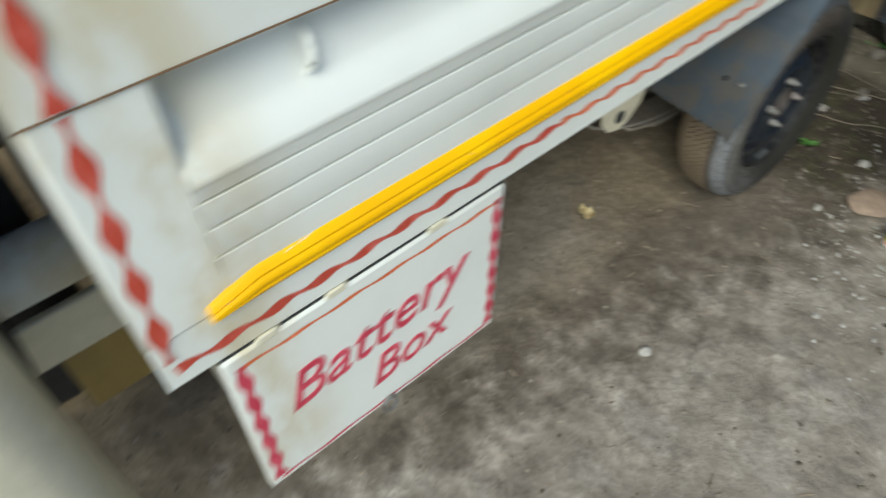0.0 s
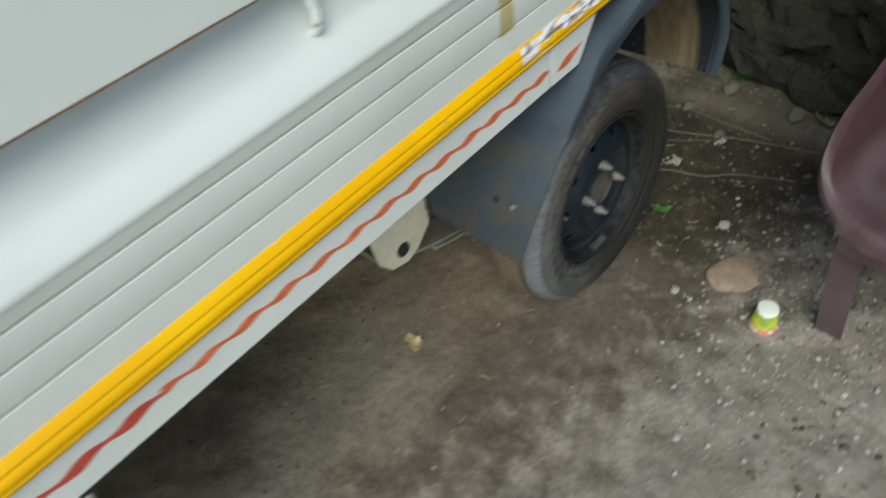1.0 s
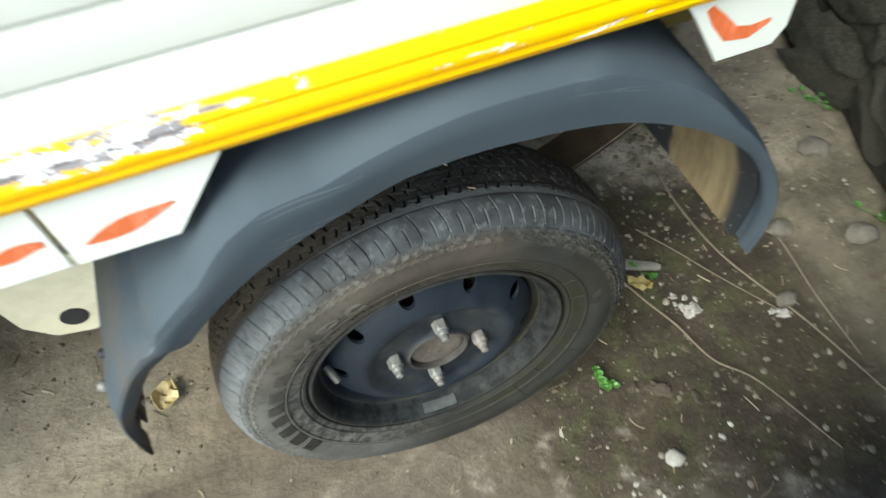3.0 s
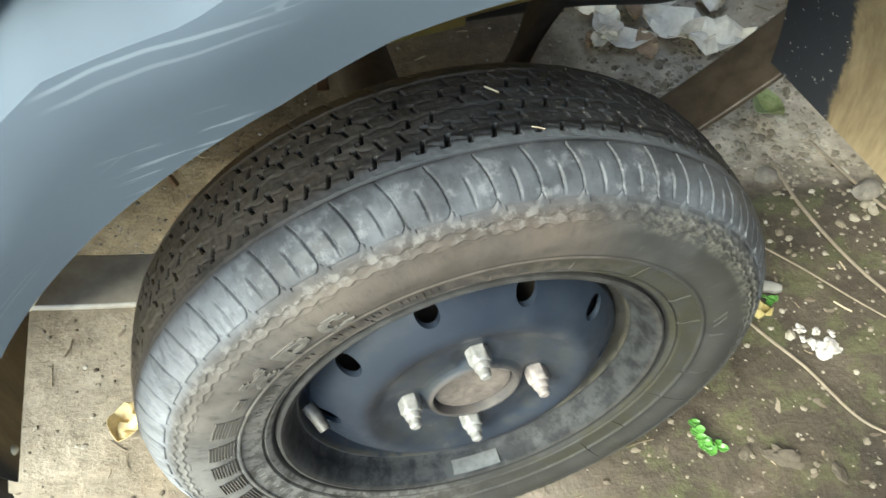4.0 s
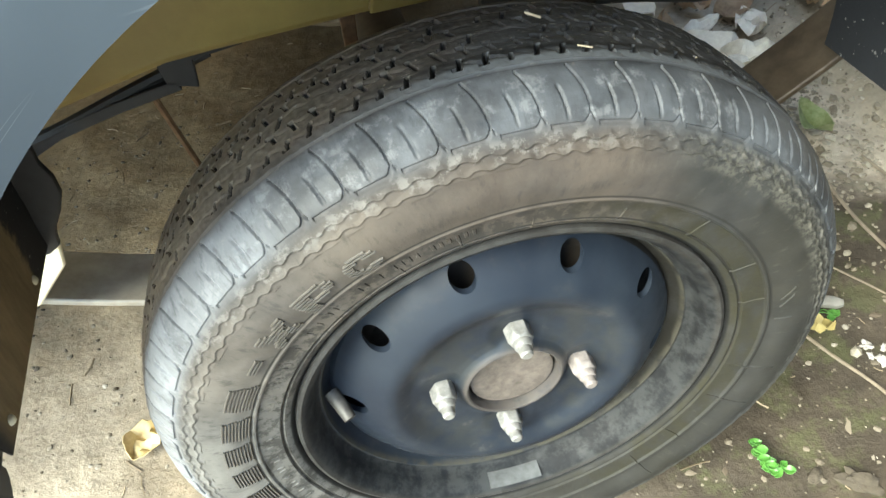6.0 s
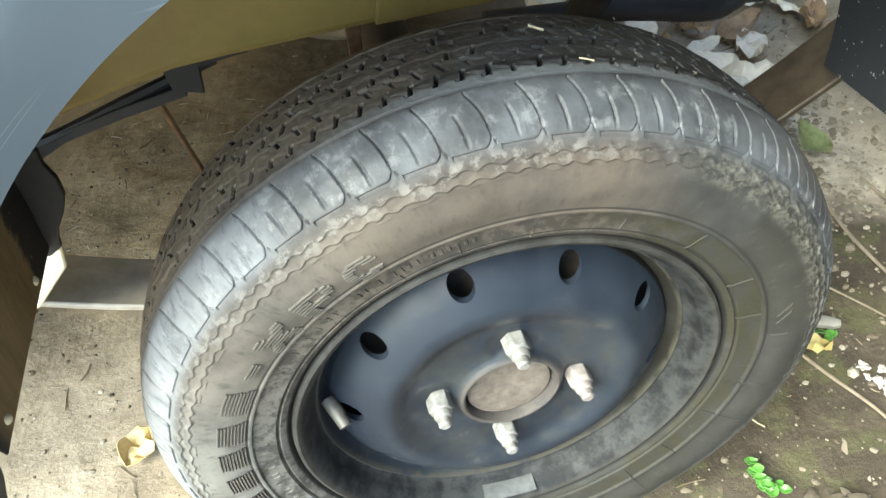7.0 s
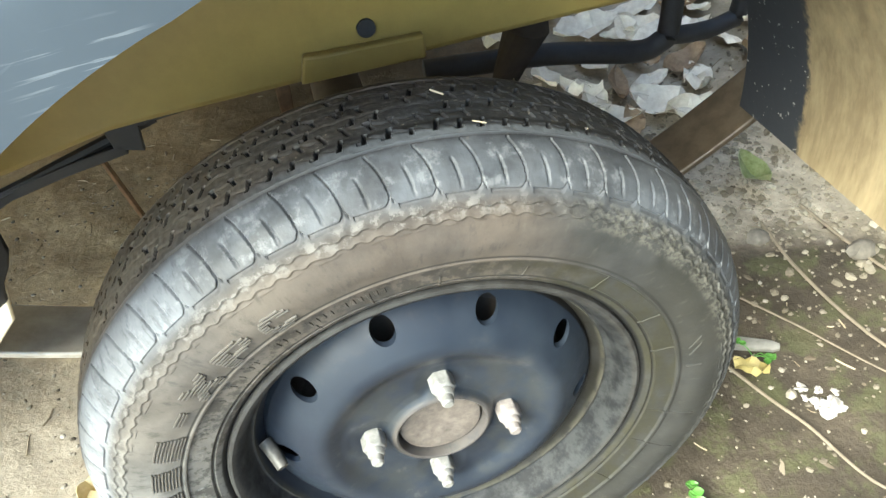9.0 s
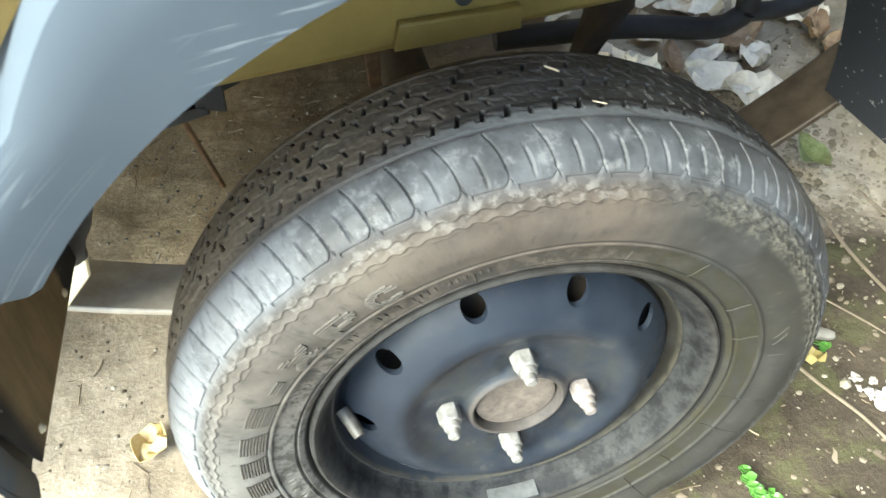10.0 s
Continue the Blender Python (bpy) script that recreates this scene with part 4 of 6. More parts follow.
    part("brake_drum", lathe([(0.0, -0.012), (0.112, -0.012), (0.120, -0.004), (0.120, 0.07), (0.0, 0.07)], 48), plain("dusty_drum", (0.060, 0.048, 0.036), 0.8, 0, 0.4, 50, 0.4), wheel, "dark brake drum behind the disc")
    part("hub_cap", lathe([(0.0, -0.0428), (0.012, -0.0434), (0.022, -0.0447), (0.0300, -0.0458), (0.0340, -0.0450), (0.0358, -0.039)], 48), HUBCAP, wheel, "dusty grey hub centre")
    for q in range(4):
        a = q * math.pi / 2 + TURN
        cx, cz = NUTS * math.cos(a), NUTS * math.sin(a)
        bm = bmesh.new()
        def ring(radius, y, n, turn=0.0):
            return [bm.verts.new((cx + radius * math.cos(2 * math.pi * i / n + turn), y, cz + radius * math.sin(2 * math.pi * i / n + turn))) for i in range(n)]
        rows = [ring(0.0108, -0.0350, 24, q), ring(0.0112, -0.0412, 24, q), ring(0.0106, -0.0424, 24, q)]
        n = 24
        def hexring(rad, y):
            out = []
            for i in range(n):
                f = 2 * math.pi * i / n + q
                sect = (f - q) % (math.pi / 3) - math.pi / 6
                out.append(bm.verts.new((cx + rad * 0.93 / math.cos(sect) * math.cos(f), y, cz + rad * 0.93 / math.cos(sect) * math.sin(f))))
            return out
        rows += [hexring(0.0094, -0.0426), hexring(0.0092, -0.0552), ring(0.0084, -0.0568, 24, q), ring(0.0072, -0.0576, 24, q), ring(0.0071, -0.0612, 24, q), ring(0.0062, -0.0630, 24, q), ring(0.0052, -0.0634, 24, q), ring(0.0050, -0.0688, 24, q), ring(0.0036, -0.0702, 24, q)]
        grid_faces(bm, rows, close_v=True)
        bm.faces.new(rows[-1])
        part("wheel_nut", bm, RUSTY_NUT if q == 0 else NUT, wheel, "rust-stained wheel nut on its stud" if q == 0 else "dull galvanised wheel nut on its stud")
    # valve stem and wheel weight
    part("valve_stem", tube([(-0.139, -0.030, 0.024), (-0.134, -0.040, 0.0185), (-0.131, -0.047, 0.015), (-0.1295, -0.051, 0.013)], 0.0062, 10, 0.8), VALVE, wheel, "dirty metal valve stem")
    bm = bmesh.new()
    wt = [[bm.verts.new((r * math.cos(a), y - 0.0008, r * math.sin(a))) for r, y in ((0.1535, -0.0440), (0.1545, -0.0500), (0.1570, -0.0555), (0.1590, -0.0580))] for a in np.linspace(radians(-103), radians(-85), 12)]
    grid_faces(bm, wt)
    bmesh.ops.recalc_face_normals(bm, faces=bm.faces[:])
    bmesh.ops.solidify(bm, geom=bm.faces[:] + bm.edges[:] + bm.verts[:], thickness=-0.0012)
    part("balance_weight", bm, plain("pale_lead", (0.062, 0.065, 0.066), 0.7, 0, 0.5, 70, 0.4), wheel, "pale grey balance weight on the rim")
    # raised hatched marks and fine rings of the sidewall
    def side_y(r):
        prof = [p for p in tyre_profile()[:36] if p[0] < 0.236]
        for (r0, y0), (r1, y1) in zip(prof, prof[1:]):
            if r0 <= r <= r1:
                return y0 + (y1 - y0) * (r - r0) / (r1 - r0)
        return -0.07
    # hatched block shapes: fine ridges that follow the tyre's curve
    bm = bmesh.new()
    for kind, deg, span in (("block", 204, 6.5), ("block", 195, 7), ("block", 186, 6.5), ("block", 177, 6), ("block", 168.5, 6.5), ("block", 160, 7), ("block", 150.5, 7.5), ("dash", 141.3, 4.0), ("cross", 132.4, 7.2), ("bowl", 122.2, 7.8), ("hook", 113.0, 6.6)):
        for i in range(9):
            v = (i + 0.5) / 9
            r, run = 0.2008 + 0.0195 * v, []
            for j in range(61):
                w = j / 60
                if kind == "hook":
                    on = 0.22 < ((w - 0.5) / 0.5) ** 2 + ((v - 0.5) / 0.5) ** 2 < 1.05 and not (w > 0.62 and 0.36 < v < 0.64)
                elif kind == "bowl":
                    on = w < 0.34 or v > 0.34 and ((w - 0.45) / 0.55) ** 2 + ((v - 0.66) / 0.34) ** 2 < 1 and not (0.42 < w < 0.72 and 0.6 < v < 0.74)
                elif kind == "cross":
                    on = min(abs(w - v), abs(w - 1 + v)) < 0.23
                elif kind == "dash":
                    on = 0.3 < v < 0.7
                else:
                    on = abs(w - 0.5) < 0.5 - 0.10 * v
                if on and 0 < j < 60:
                    run.append(w)
                elif run:
                    if len(run) > 2:
                        grid_faces(bm, [[bm.verts.new(((r + d) * math.cos(q), side_y(r) - lift, (r + d) * math.sin(q))) for d, lift in ((-0.0008, -0.0003), (-0.0004, 0.0013), (0.0004, 0.0013), (0.0008, -0.0003))] for q in [radians(deg + span * (0.5 - u)) for u in run]])
                    run = []
    tagged(part("sidewall_hatching", bm, CLEAN_RUBBER, wheel, "hatched dark moulding on the sidewall"), kind="stuff")
    bm = bmesh.new()
    rnd = random.Random(5)
    for deg in np.arange(95, 232, 1.55):
        if rnd.random() < 0.45:
            continue
        a, da = radians(deg), radians(0.42)
        rows = [[bm.verts.new((r * math.cos(a + s * da), side_y(r) - lift, r * math.sin(a + s * da))) for s, lift in ((-1, -0.0003), (-0.6, 0.0007), (0.6, 0.0007), (1, -0.0003))] for r in (0.1865, 0.1890, 0.1915)]
        grid_faces(bm, rows)
    for deg, r0, r1 in ((12, 0.178, 0.196), (26, 0.178, 0.196), (-14, 0.180, 0.222), (-27, 0.180, 0.224), (4, 0.204, 0.216), (-44, 0.180, 0.2), (-58, 0.18, 0.222), (47, 0.178, 0.196), (66, 0.178, 0.19), (84, 0.176, 0.187), (98, 0.176, 0.187), (110, 0.176, 0.185)):
        a, da = radians(deg), radians(0.28)
        grid_faces(bm, [[bm.verts.new((r * math.cos(a + q * da), side_y(r) - lift, r * math.sin(a + q * da))) for q, lift in ((-1, -0.0003), (-0.5, 0.0006), (0.5, 0.0006), (1, -0.0003))] for r in np.linspace(r0, r1, 8)])
    for deg, r0, r1, skew in ((10.5, 0.206, 0.217, 0.06), (8.0, 0.206, 0.216, 0.06)):
        a, da = radians(deg), radians(0.55)
        grid_faces(bm, [[bm.verts.new((r * math.cos(a + q * da + skew * (r - r0) / (r1 - r0)), side_y(r) - lift, r * math.sin(a + q * da + skew * (r - r0) / (r1 - r0)))) for q, lift in ((-1, -0.0003), (-0.5, 0.0007), (0.5, 0.0007), (1, -0.0003))] for r in np.linspace(r0, r1, 6)])
    tagged(part("sidewall_moulding", bm, RUBBER, wheel), kind="stuff")
    return wheel


build_wheel()

# ---- mudguard ----
AX, AZ = 0.03, 0.330
LIP = [(2, 0.361), (19, 0.366), (37, 0.368), (69, 0.363), (81, 0.357), (98, 0.357), (105, 0.352), (119, 0.350), (134, 0.3466), (136.2, 0.3465), (137.6, 0.357), (142, 0.364), (150, 0.363), (176.4, 0.364)]
RISE = [(2, 0.003), (19, 0.008), (37, 0.012), (50, 0.022), (62, 0.045), (75, 0.062), (90, 0.056), (98, 0.050), (106, 0.050), (112, 0.060), (117, 0.057), (124, 0.041), (133, 0.041), (137.6, 0.028), (142, 0.022), (152, 0.020), (166, 0.007), (176.4, 0.003)]
LIPY = [(2, 0.004), (19, -0.010), (37, -0.018), (60, -0.020), (140, -0.020), (152, -0.014), (166, 0.006), (176.4, 0.018)]

# the flap's foot runs up from its outer tip
FOOT = [(0.010, 176.4), (0.024, 173.6), (0.1, 172.4), (0.22, 170.7)]


def along(table, a):
    return float(np.interp(a, [p[0] for p in table], [p[1] for p in table]))


def build_mudguard():
    """A moulded arch: lip, narrow side band, rounded crease and a broad top running inwards over the tyre."""
    def sweep(angles, columns):
        rows = []
        for a in angles:
            lip, h = along(LIP, a), along(RISE, a)
            row = []
            for r, y in columns(a, lip, h):
                b = a if a < 160 else 160 + (a - 160) * (along(FOOT, y) - 160) / 16.4
                row.append(Vector((AX + r * math.cos(radians(b)), y, AZ + r * math.sin(radians(b)))))
            rows.append(row)
        return rows
    def skin(a, lip, h):
        depth = 0.195 + 0.034 * min(1.0, max(0.0, (a - 138) / 12)) if a > 90 else 0.268
        e = along(LIPY, a)
        cols = [(lip + 0.002, e + 0.011), (lip - 0.0005, e + 0.005), (lip, e), (lip + 0.25 * h, e - 0.004), (lip + 0.5 * h, e - 0.008), (lip + 0.75 * h, e - 0.011), (lip + 0.92 * h, e - 0.010), (lip + h, e - 0.004), (lip + h + 0.004, e + 0.008), (lip + h + 0.005, e + 0.020)]
        cols += [(lip + h + 0.003 + 0.004 * math.sin(k * 2.2), e + 0.020 + (depth - e - 0.020) * k) for k in (0.15, 0.3, 0.45, 0.6, 0.75, 0.9, 1.0)]
        return cols
    guard = part("mudguard", sheet(sweep(np.linspace(2, 176.4, 150), skin), 0.0028), GUARD, truck, "grey-blue moulded plastic mudguard with pale scratches")
    def inner(a, lip, h):
        depth = 0.193 + 0.034 * min(1.0, max(0.0, (a - 138) / 12)) if a > 90 else 0.266
        e = along(LIPY, a) + 0.018
        return [(lip + h - 0.004, e + (depth - e) * k) for k in (0, 0.1, 0.25, 0.4, 0.55, 0.7, 0.74, 0.76, 0.9, 1)]
    part("rear_liner", sheet(sweep(np.linspace(2.4, 60, 30), inner), 0.0015), LINER, guard, "black liner caked with dried tan mud")
    part("front_liner", sheet(sweep(np.linspace(118, 176.0, 40), inner), 0.0015), LINER, guard, "dark liner with a brown film of mud")
    for a, y in ((171.4, 0.055), (169.6, 0.170)):
        bm = bmesh.new()
        bmesh.ops.create_uvsphere(bm, u_segments=10, v_segments=6, radius=0.0042)
        ob = part("fixing_screw", bm, PALE, guard)
        r = along(LIP, a) + along(RISE, a) - 0.0055
        ob.location = (AX + r * math.cos(radians(a)), y, AZ + r * math.sin(radians(a)))
    for a, y in ((156, 0.06), (150, 0.15)):
        bm = bmesh.new()
        bmesh.ops.create_uvsphere(bm, u_segments=10, v_segments=6, radius=0.0055)
        ob = part("fixing_bolt", bm, BLACK, guard)
        r = along(LIP, a) + along(RISE, a) + 0.007
        ob.location = (AX + r * math.cos(radians(a)), y, AZ + r * math.sin(radians(a)))
    bm = bmesh.new()
    bmesh.ops.create_uvsphere(bm, u_segments=12, v_segments=8, radius=0.0062)
    ob = part("fixing_bolt", bm, NUT, guard, "dull grey bolt head")
    ob.location = (AX + 0.388 * math.cos(radians(156)), 0.024, AZ + 0.388 * math.sin(radians(156)))
    part("guard_bracket", extrude_y([(-0.345, 0.381), (-0.330, 0.380), (-0.319, 0.386), (-0.317, 0.394), (-0.313, 0.403), (-0.302, 0.417), (-0.293, 0.433), (-0.291, 0.448), (-0.294, 0.462), (-0.292, 0.475), (-0.318, 0.492)], 0.2145, 0.2205), BLACK, guard, "black bracket on the guard's inner edge", bevel=0.001)
    return guard


build_mudguard()


# ---- chassis ----
def build_chassis():
    low = [(-1.6, 0.420), (-0.42, 0.430), (-0.34, 0.460), (-0.279, 0.478), (-0.188, 0.4935), (-0.15, 0.4945), (0.45, 0.4945)]
    top = [(x, z + 0.13) for x, z in low]
    rail = part("chassis_rail", extrude_y(low + top[::-1], 0.25, 0.31), CREAM, truck, "cream painted chassis rail with a drilled hole", bevel=0.006)
    bm = bmesh.new()
    bmesh.ops.create_cone(bm, cap_ends=True, segments=24, radius1=0.0075, radius2=0.0075, depth=0.004, matrix=Matrix.Translation((0.0265, 0.2495, 0.5285)) @ Matrix.Rotation(radians(90), 4, "X"))
    part("drilled_hole", bm, BLACK, rail, "dark drilled hole")
    part("bump_plate", extrude_y([(-0.034, 0.4985), (0.069, 0.496), (0.070, 0.5155), (-0.015, 0.5195), (-0.027, 0.5210)], 0.240, 0.2499), CREAM, rail, bevel=0.002)
    # spring hanger with an oval hole
    bm = extrude_y([(-0.480, 0.41), (-0.474, 0.350), (-0.448, 0.315), (-0.405, 0.303), (-0.376, 0.314), (-0.336, 0.350), (-0.322, 0.392), (-0.340, 0.45), (-0.478, 0.45)], 0.232, 0.238)
    part("spring_hanger", bm, HANGER, rail, "pale cream spring hanger bracket", bevel=0.002)
    bm = bmesh.new()
    bmesh.ops.create_cone(bm, cap_ends=True, segments=20, radius1=0.0165, radius2=0.0165, depth=0.002, matrix=Matrix.Translation((-0.413, 0.2315, 0.343)) @ Matrix.Rotation(radians(90), 4, "X"))
    part("bracket_hole", bm, BLACK, rail)
    # leaf spring
    def leaf(x0, x1, drop):
        pts = []
        for x in np.linspace(x0, x1, 30):
            z = (0.180 + 0.64 * x * x if x < 0 else 0.180 + 0.79 * x * x) - drop
            pts.append((x, z))
        return pts
    spring = part("leaf_spring", extrude_y(thick_line(leaf(-0.44, 0.50, 0.0), -0.008), 0.275, 0.345), SPRING, truck, "dull steel leaf spring", bevel=0.002)
    part("spring_leaf", extrude_y(thick_line(leaf(-0.30, 0.30, 0.009), -0.008), 0.268, 0.335), SPRING, spring, bevel=0.002)
    part("spring_leaf", extrude_y(thick_line(leaf(-0.2, 0.2, 0.018), -0.008), 0.268, 0.335), SPRING, spring, bevel=0.002)
    part("rear_axle", tube([(0, 0.16, 0.2715), (0, 0.3, 0.2715), (0, 0.6, 0.2715), (0, 0.62, 0.2715), (0, 1.3, 0.2715)], 0.036, 20), DUSTY, truck, "dusty brown rear axle tube")
    # brake cable, strap and damper
    part("brake_cable", tube(smooth_path([(-0.44, 0.280, 0.425), (-0.32, 0.288, 0.440), (-0.24, 0.292, 0.458), (-0.165, 0.298, 0.474)], 6), 0.0055, 8), BLACK, truck, "black brake cable")
    part("cable_clip", extrude_y([(-0.203, 0.460), (-0.180, 0.452), (-0.176, 0.476), (-0.135, 0.479), (-0.138, 0.492), (-0.205, 0.486)], 0.284, 0.290), BLACK, truck, "black plastic cable clip", bevel=0.001)
    part("cable_strip", extrude_y(thick_line([(-0.36, 0.424), (-0.304, 0.446), (-0.25, 0.456), (-0.195, 0.463)], -0.010), 0.284, 0.293), BLACK, truck, "black flat strip along the rail's edge", bevel=0.001)
    part("cable_rod", tube([(-0.220, 0.292, 0.456), (-0.210, 0.290, 0.372)], 0.0030, 6), RUST, truck, "thin steel rod")
    part("pale_stay", extrude_y([(-0.058, 0.460), (-0.048, 0.458), (-0.044, 0.4945), (-0.056, 0.4945)], 0.256, 0.264), RUST, truck, "dirty brown stay under the rail", bevel=0.001)
    part("damper", tube([(0.18, 0.345, 0.52), (0.195, 0.36, 0.44), (0.12, 0.37, 0.28)], 0.024, 14), DUSTY, truck, "dusty dark shock absorber")
    part("tail_pipe", tube(smooth_path([(0.10, 0.46, 0.365), (0.25, 0.45, 0.352), (0.36, 0.45, 0.326), (0.395, 0.45, 0.330), (0.408, 0.45, 0.352), (0.412, 0.45, 0.48)], 6), 0.0135, 12), BLACK, truck, "bent black pipe under the tail")
    part("tail_stay", tube(smooth_path([(0.405, 0.452, 0.335), (0.45, 0.452, 0.330), (0.488, 0.452, 0.334), (0.504, 0.452, 0.352), (0.512, 0.452, 0.48)], 6), 0.0115, 10), BLACK, truck, "black bent stay under the tail")
    # far rail, cross member and far wheel in the dark below
    part("far_rail", extrude_y(low + top[::-1], 0.98, 1.04), CREAM, truck, bevel=0.004)
    for x in (-1.2, -0.5, 0.40):
        bm = bmesh.new()
        slab(bm, (x, 0.3102, 0.51), (x + 0.045, 0.9798, 0.57))
        part("cross_member", bm, CREAM, truck)
    part("far_tyre", lathe([(0.165, 1.20), (0.2, 1.18), (0.25, 1.185), (0.27, 1.21), (0.27, 1.29), (0.25, 1.32), (0.2, 1.325), (0.165, 1.30)], 48), RUBBER, truck, "tyre of the far wheel").location = (0, 0, 0.2715)


build_chassis()


# ---- rear edge of the cab beyond the gap ----
def build_cab():
    rows = []
    for x, y in ((-2.7, CABY), (-2.0, CABY), (-1.695, CABY + 0.002), (-1.653, CABY + 0.006), (-1.629, CABY + 0.018), (-1.617, CABY + 0.040), (-1.613, CABY + 0.07), (-1.613, CABY + 0.12)):
        rows.append([Vector((x, y, z)) for z in (0.42, 0.5, 0.7, 0.9, 1.2, 1.5, 1.75)])
    cab = part("cab", sheet(rows, 0.004), PALE, truck, "cream-white rear corner of the cab")
    bm = bmesh.new()
    slab(bm, (-1.72, 0.075, 0.62), (-1.62, 1.46, 1.75))
    part("cab_back", bm, BLACK, cab, bevel=0.01)
    rows = [[Vector((x, 0.27 + 0.045 * math.sin(k), 0.695 + 0.045 * math.cos(k))) for k in np.linspace(-2.2, 2.6, 14)] for x in (-1.9, -1.6, -1.44)]
    part("gap_beam", sheet(rows, 0.004), WHITE, truck, "white painted cross beam in the gap")
    bm = bmesh.new()
    slab(bm, (-1.9, 0.235, 0.555), (-1.46, 0.25, 0.640))
    part("gap_plate", bm, PALE, truck, bevel=0.004)
    # added black block that stands in for the shade in the gap
    bm = bmesh.new()
    slab(bm, (-1.9, 0.34, 0.36), (-1.53, 1.40, 0.98))
    part("gap_dark_fill", bm, BLACK, truck, "added black block for the darkness between cab and bed", bevel=0.01)


CABY = -0.052
build_cab()


# ---- plastic chair ----
def build_chair():
    chair = thing("plastic_chair", "maroon moulded plastic chair standing on the dirt", "chair", at=(0.192, -0.617, 0))
    mid, half = -0.62, 0.285
    seat = smooth_path([(0.030, 0, 0.335), (0.042, 0, 0.362), (0.075, 0, 0.372), (0.18, 0, 0.360), (0.30, 0, 0.355), (0.365, 0, 0.375), (0.405, 0, 0.44), (0.45, 0, 0.56), (0.50, 0, 0.70), (0.545, 0, 0.84)], 24)
    rim = smooth_path([(0.048, 0.215, 0.338), (0.056, 0.222, 0.362), (0.085, 0.262, 0.385), (0.115, 0.287, 0.43), (0.165, 0.289, 0.49), (0.24, 0.275, 0.545), (0.32, 0.265, 0.60), (0.40, 0.258, 0.66), (0.49, 0.25, 0.75), (0.55, 0.235, 0.84)], 24)
    n = len(seat)
    ts = [-1, -0.985] + [round(-0.95 + 0.0095 * k, 4) for k in range(100)]
    ts = ts + [0] + [-t for t in ts[::-1]]
    grid, soft = [], set()
    for i in range(n):
        s, e = seat[i], rim[i]
        row = []
        for t in ts:
            a, near = abs(t), False
            w = 0.0 if a < 0.66 else (a - 0.66) / 0.34
            w = w * w * (3 - 2 * w)
            floor_half = e.y * 0.72
            yy = (a / 0.66) * floor_half if a < 0.66 else floor_half + (e.y - floor_half) * ((a - 0.66) / 0.34) ** 0.8
            if a > 0.96:
                yy = e.y + (a - 0.96) * 0.22
            x = s.x + (e.x - s.x) * w
            z = s.z + (e.z - s.z) * w - (0.012 if a > 0.99 else 0)
            y = mid + math.copysign(yy, -t) if t else mid
            if s.x > 0.30:
                lean = 0.118 + 0.20 * (z - 0.40)
                dy = min(abs(y - mid - lean), abs(y - mid + lean))
                oval = (dy / 0.062) ** 2 + ((z - 0.575) / 0.195) ** 2
                if oval < 1:
                    k, g = min(1.0, (1 - oval) / 0.34), min(1.0, max(0.0, (0.62 - z) / 0.16))
                    k = k * k * (3 - 2 * k) * (0.35 + 0.65 * g * g * (3 - 2 * g))
                    x, z = x + 0.24 * k, z - 0.22 * k
                near = oval < 1.3 and a < 0.86
            if near:
                soft.add((i, len(row)))
            row.append(Vector((x, y, z)))
        grid.append(row)
    bm = bmesh.new()
    rows = [[bm.verts.new(p) for p in r] for r in grid]
    for i in range(n - 1):
        for j in range(len(ts) - 1):
            bm.faces.new((rows[i][j], rows[i][j + 1], rows[i + 1][j + 1], rows[i + 1][j]))
    hollow = [rows[i][j] for i, j in sorted(soft)]
    for k in range(8):
        bmesh.ops.smooth_vert(bm, verts=hollow, factor=0.5, use_axis_x=True, use_axis_y=True, use_axis_z=True)
    bmesh.ops.delete(bm, geom=[v for v in bm.verts if not v.link_faces], context="VERTS")
    bmesh.ops.recalc_face_normals(bm, faces=bm.faces[:])
    bmesh.ops.solidify(bm, geom=bm.faces[:] + bm.edges[:] + bm.verts[:], thickness=0.005)
    shell = part("seat_shell", bm, MAROON, None, "glossy maroon bucket seat with deep hollows in its back")
    # front apron
    rows = [[Vector((0.030 + 0.02 * (abs(y - mid) / 0.22) ** 4 + 0.006 * k, y, 0.345 - 0.045 * k)) for k in (0, 0.5, 1)] for y in np.linspace(mid - 0.215, mid + 0.215, 20)]
    apron = part("apron", sheet(rows, 0.005), MAROON, None)
    legs = []
    for sx, sy, bx, by in ((0.098, 0.205, 0.135, 0.185), (0.098, -0.205, 0.135, -0.185), (0.40, 0.24, 0.46, 0.24), (0.40, -0.24, 0.46, -0.24)):
        top, low = Vector((sx, mid + sy, 0.362 if sx < 0.2 else 0.56)), Vector((bx, mid + by, 0.0))
        bm = bmesh.new()
        rings = []
        sgn = 1 if sy > 0 else -1
        for t, w in ((0, 0.060), (0.25, 0.054), (0.6, 0.045), (1, 0.034)):
            c = top.lerp(low, t)
            pts = [(-w * 0.5, 0.022 * sgn), (w * 0.5, 0.022 * sgn), (w * 0.5, 0.016 * sgn), (-w * 0.5 + 0.006, 0.016 * sgn), (-w * 0.5 + 0.006, -0.03 * sgn), (-w * 0.5, -0.03 * sgn)]
            rings.append([bm.verts.new((c.x + dx, c.y + dy, c.z)) for dx, dy in pts])
        grid_faces(bm, rings, close_v=True)
        bm.faces.new(rings[0])
        bm.faces.new(rings[-1][::-1])
        legs.append(part("leg", bm, MAROON, None))
    for ob in [shell, apron] + legs:
        ob.parent = chair
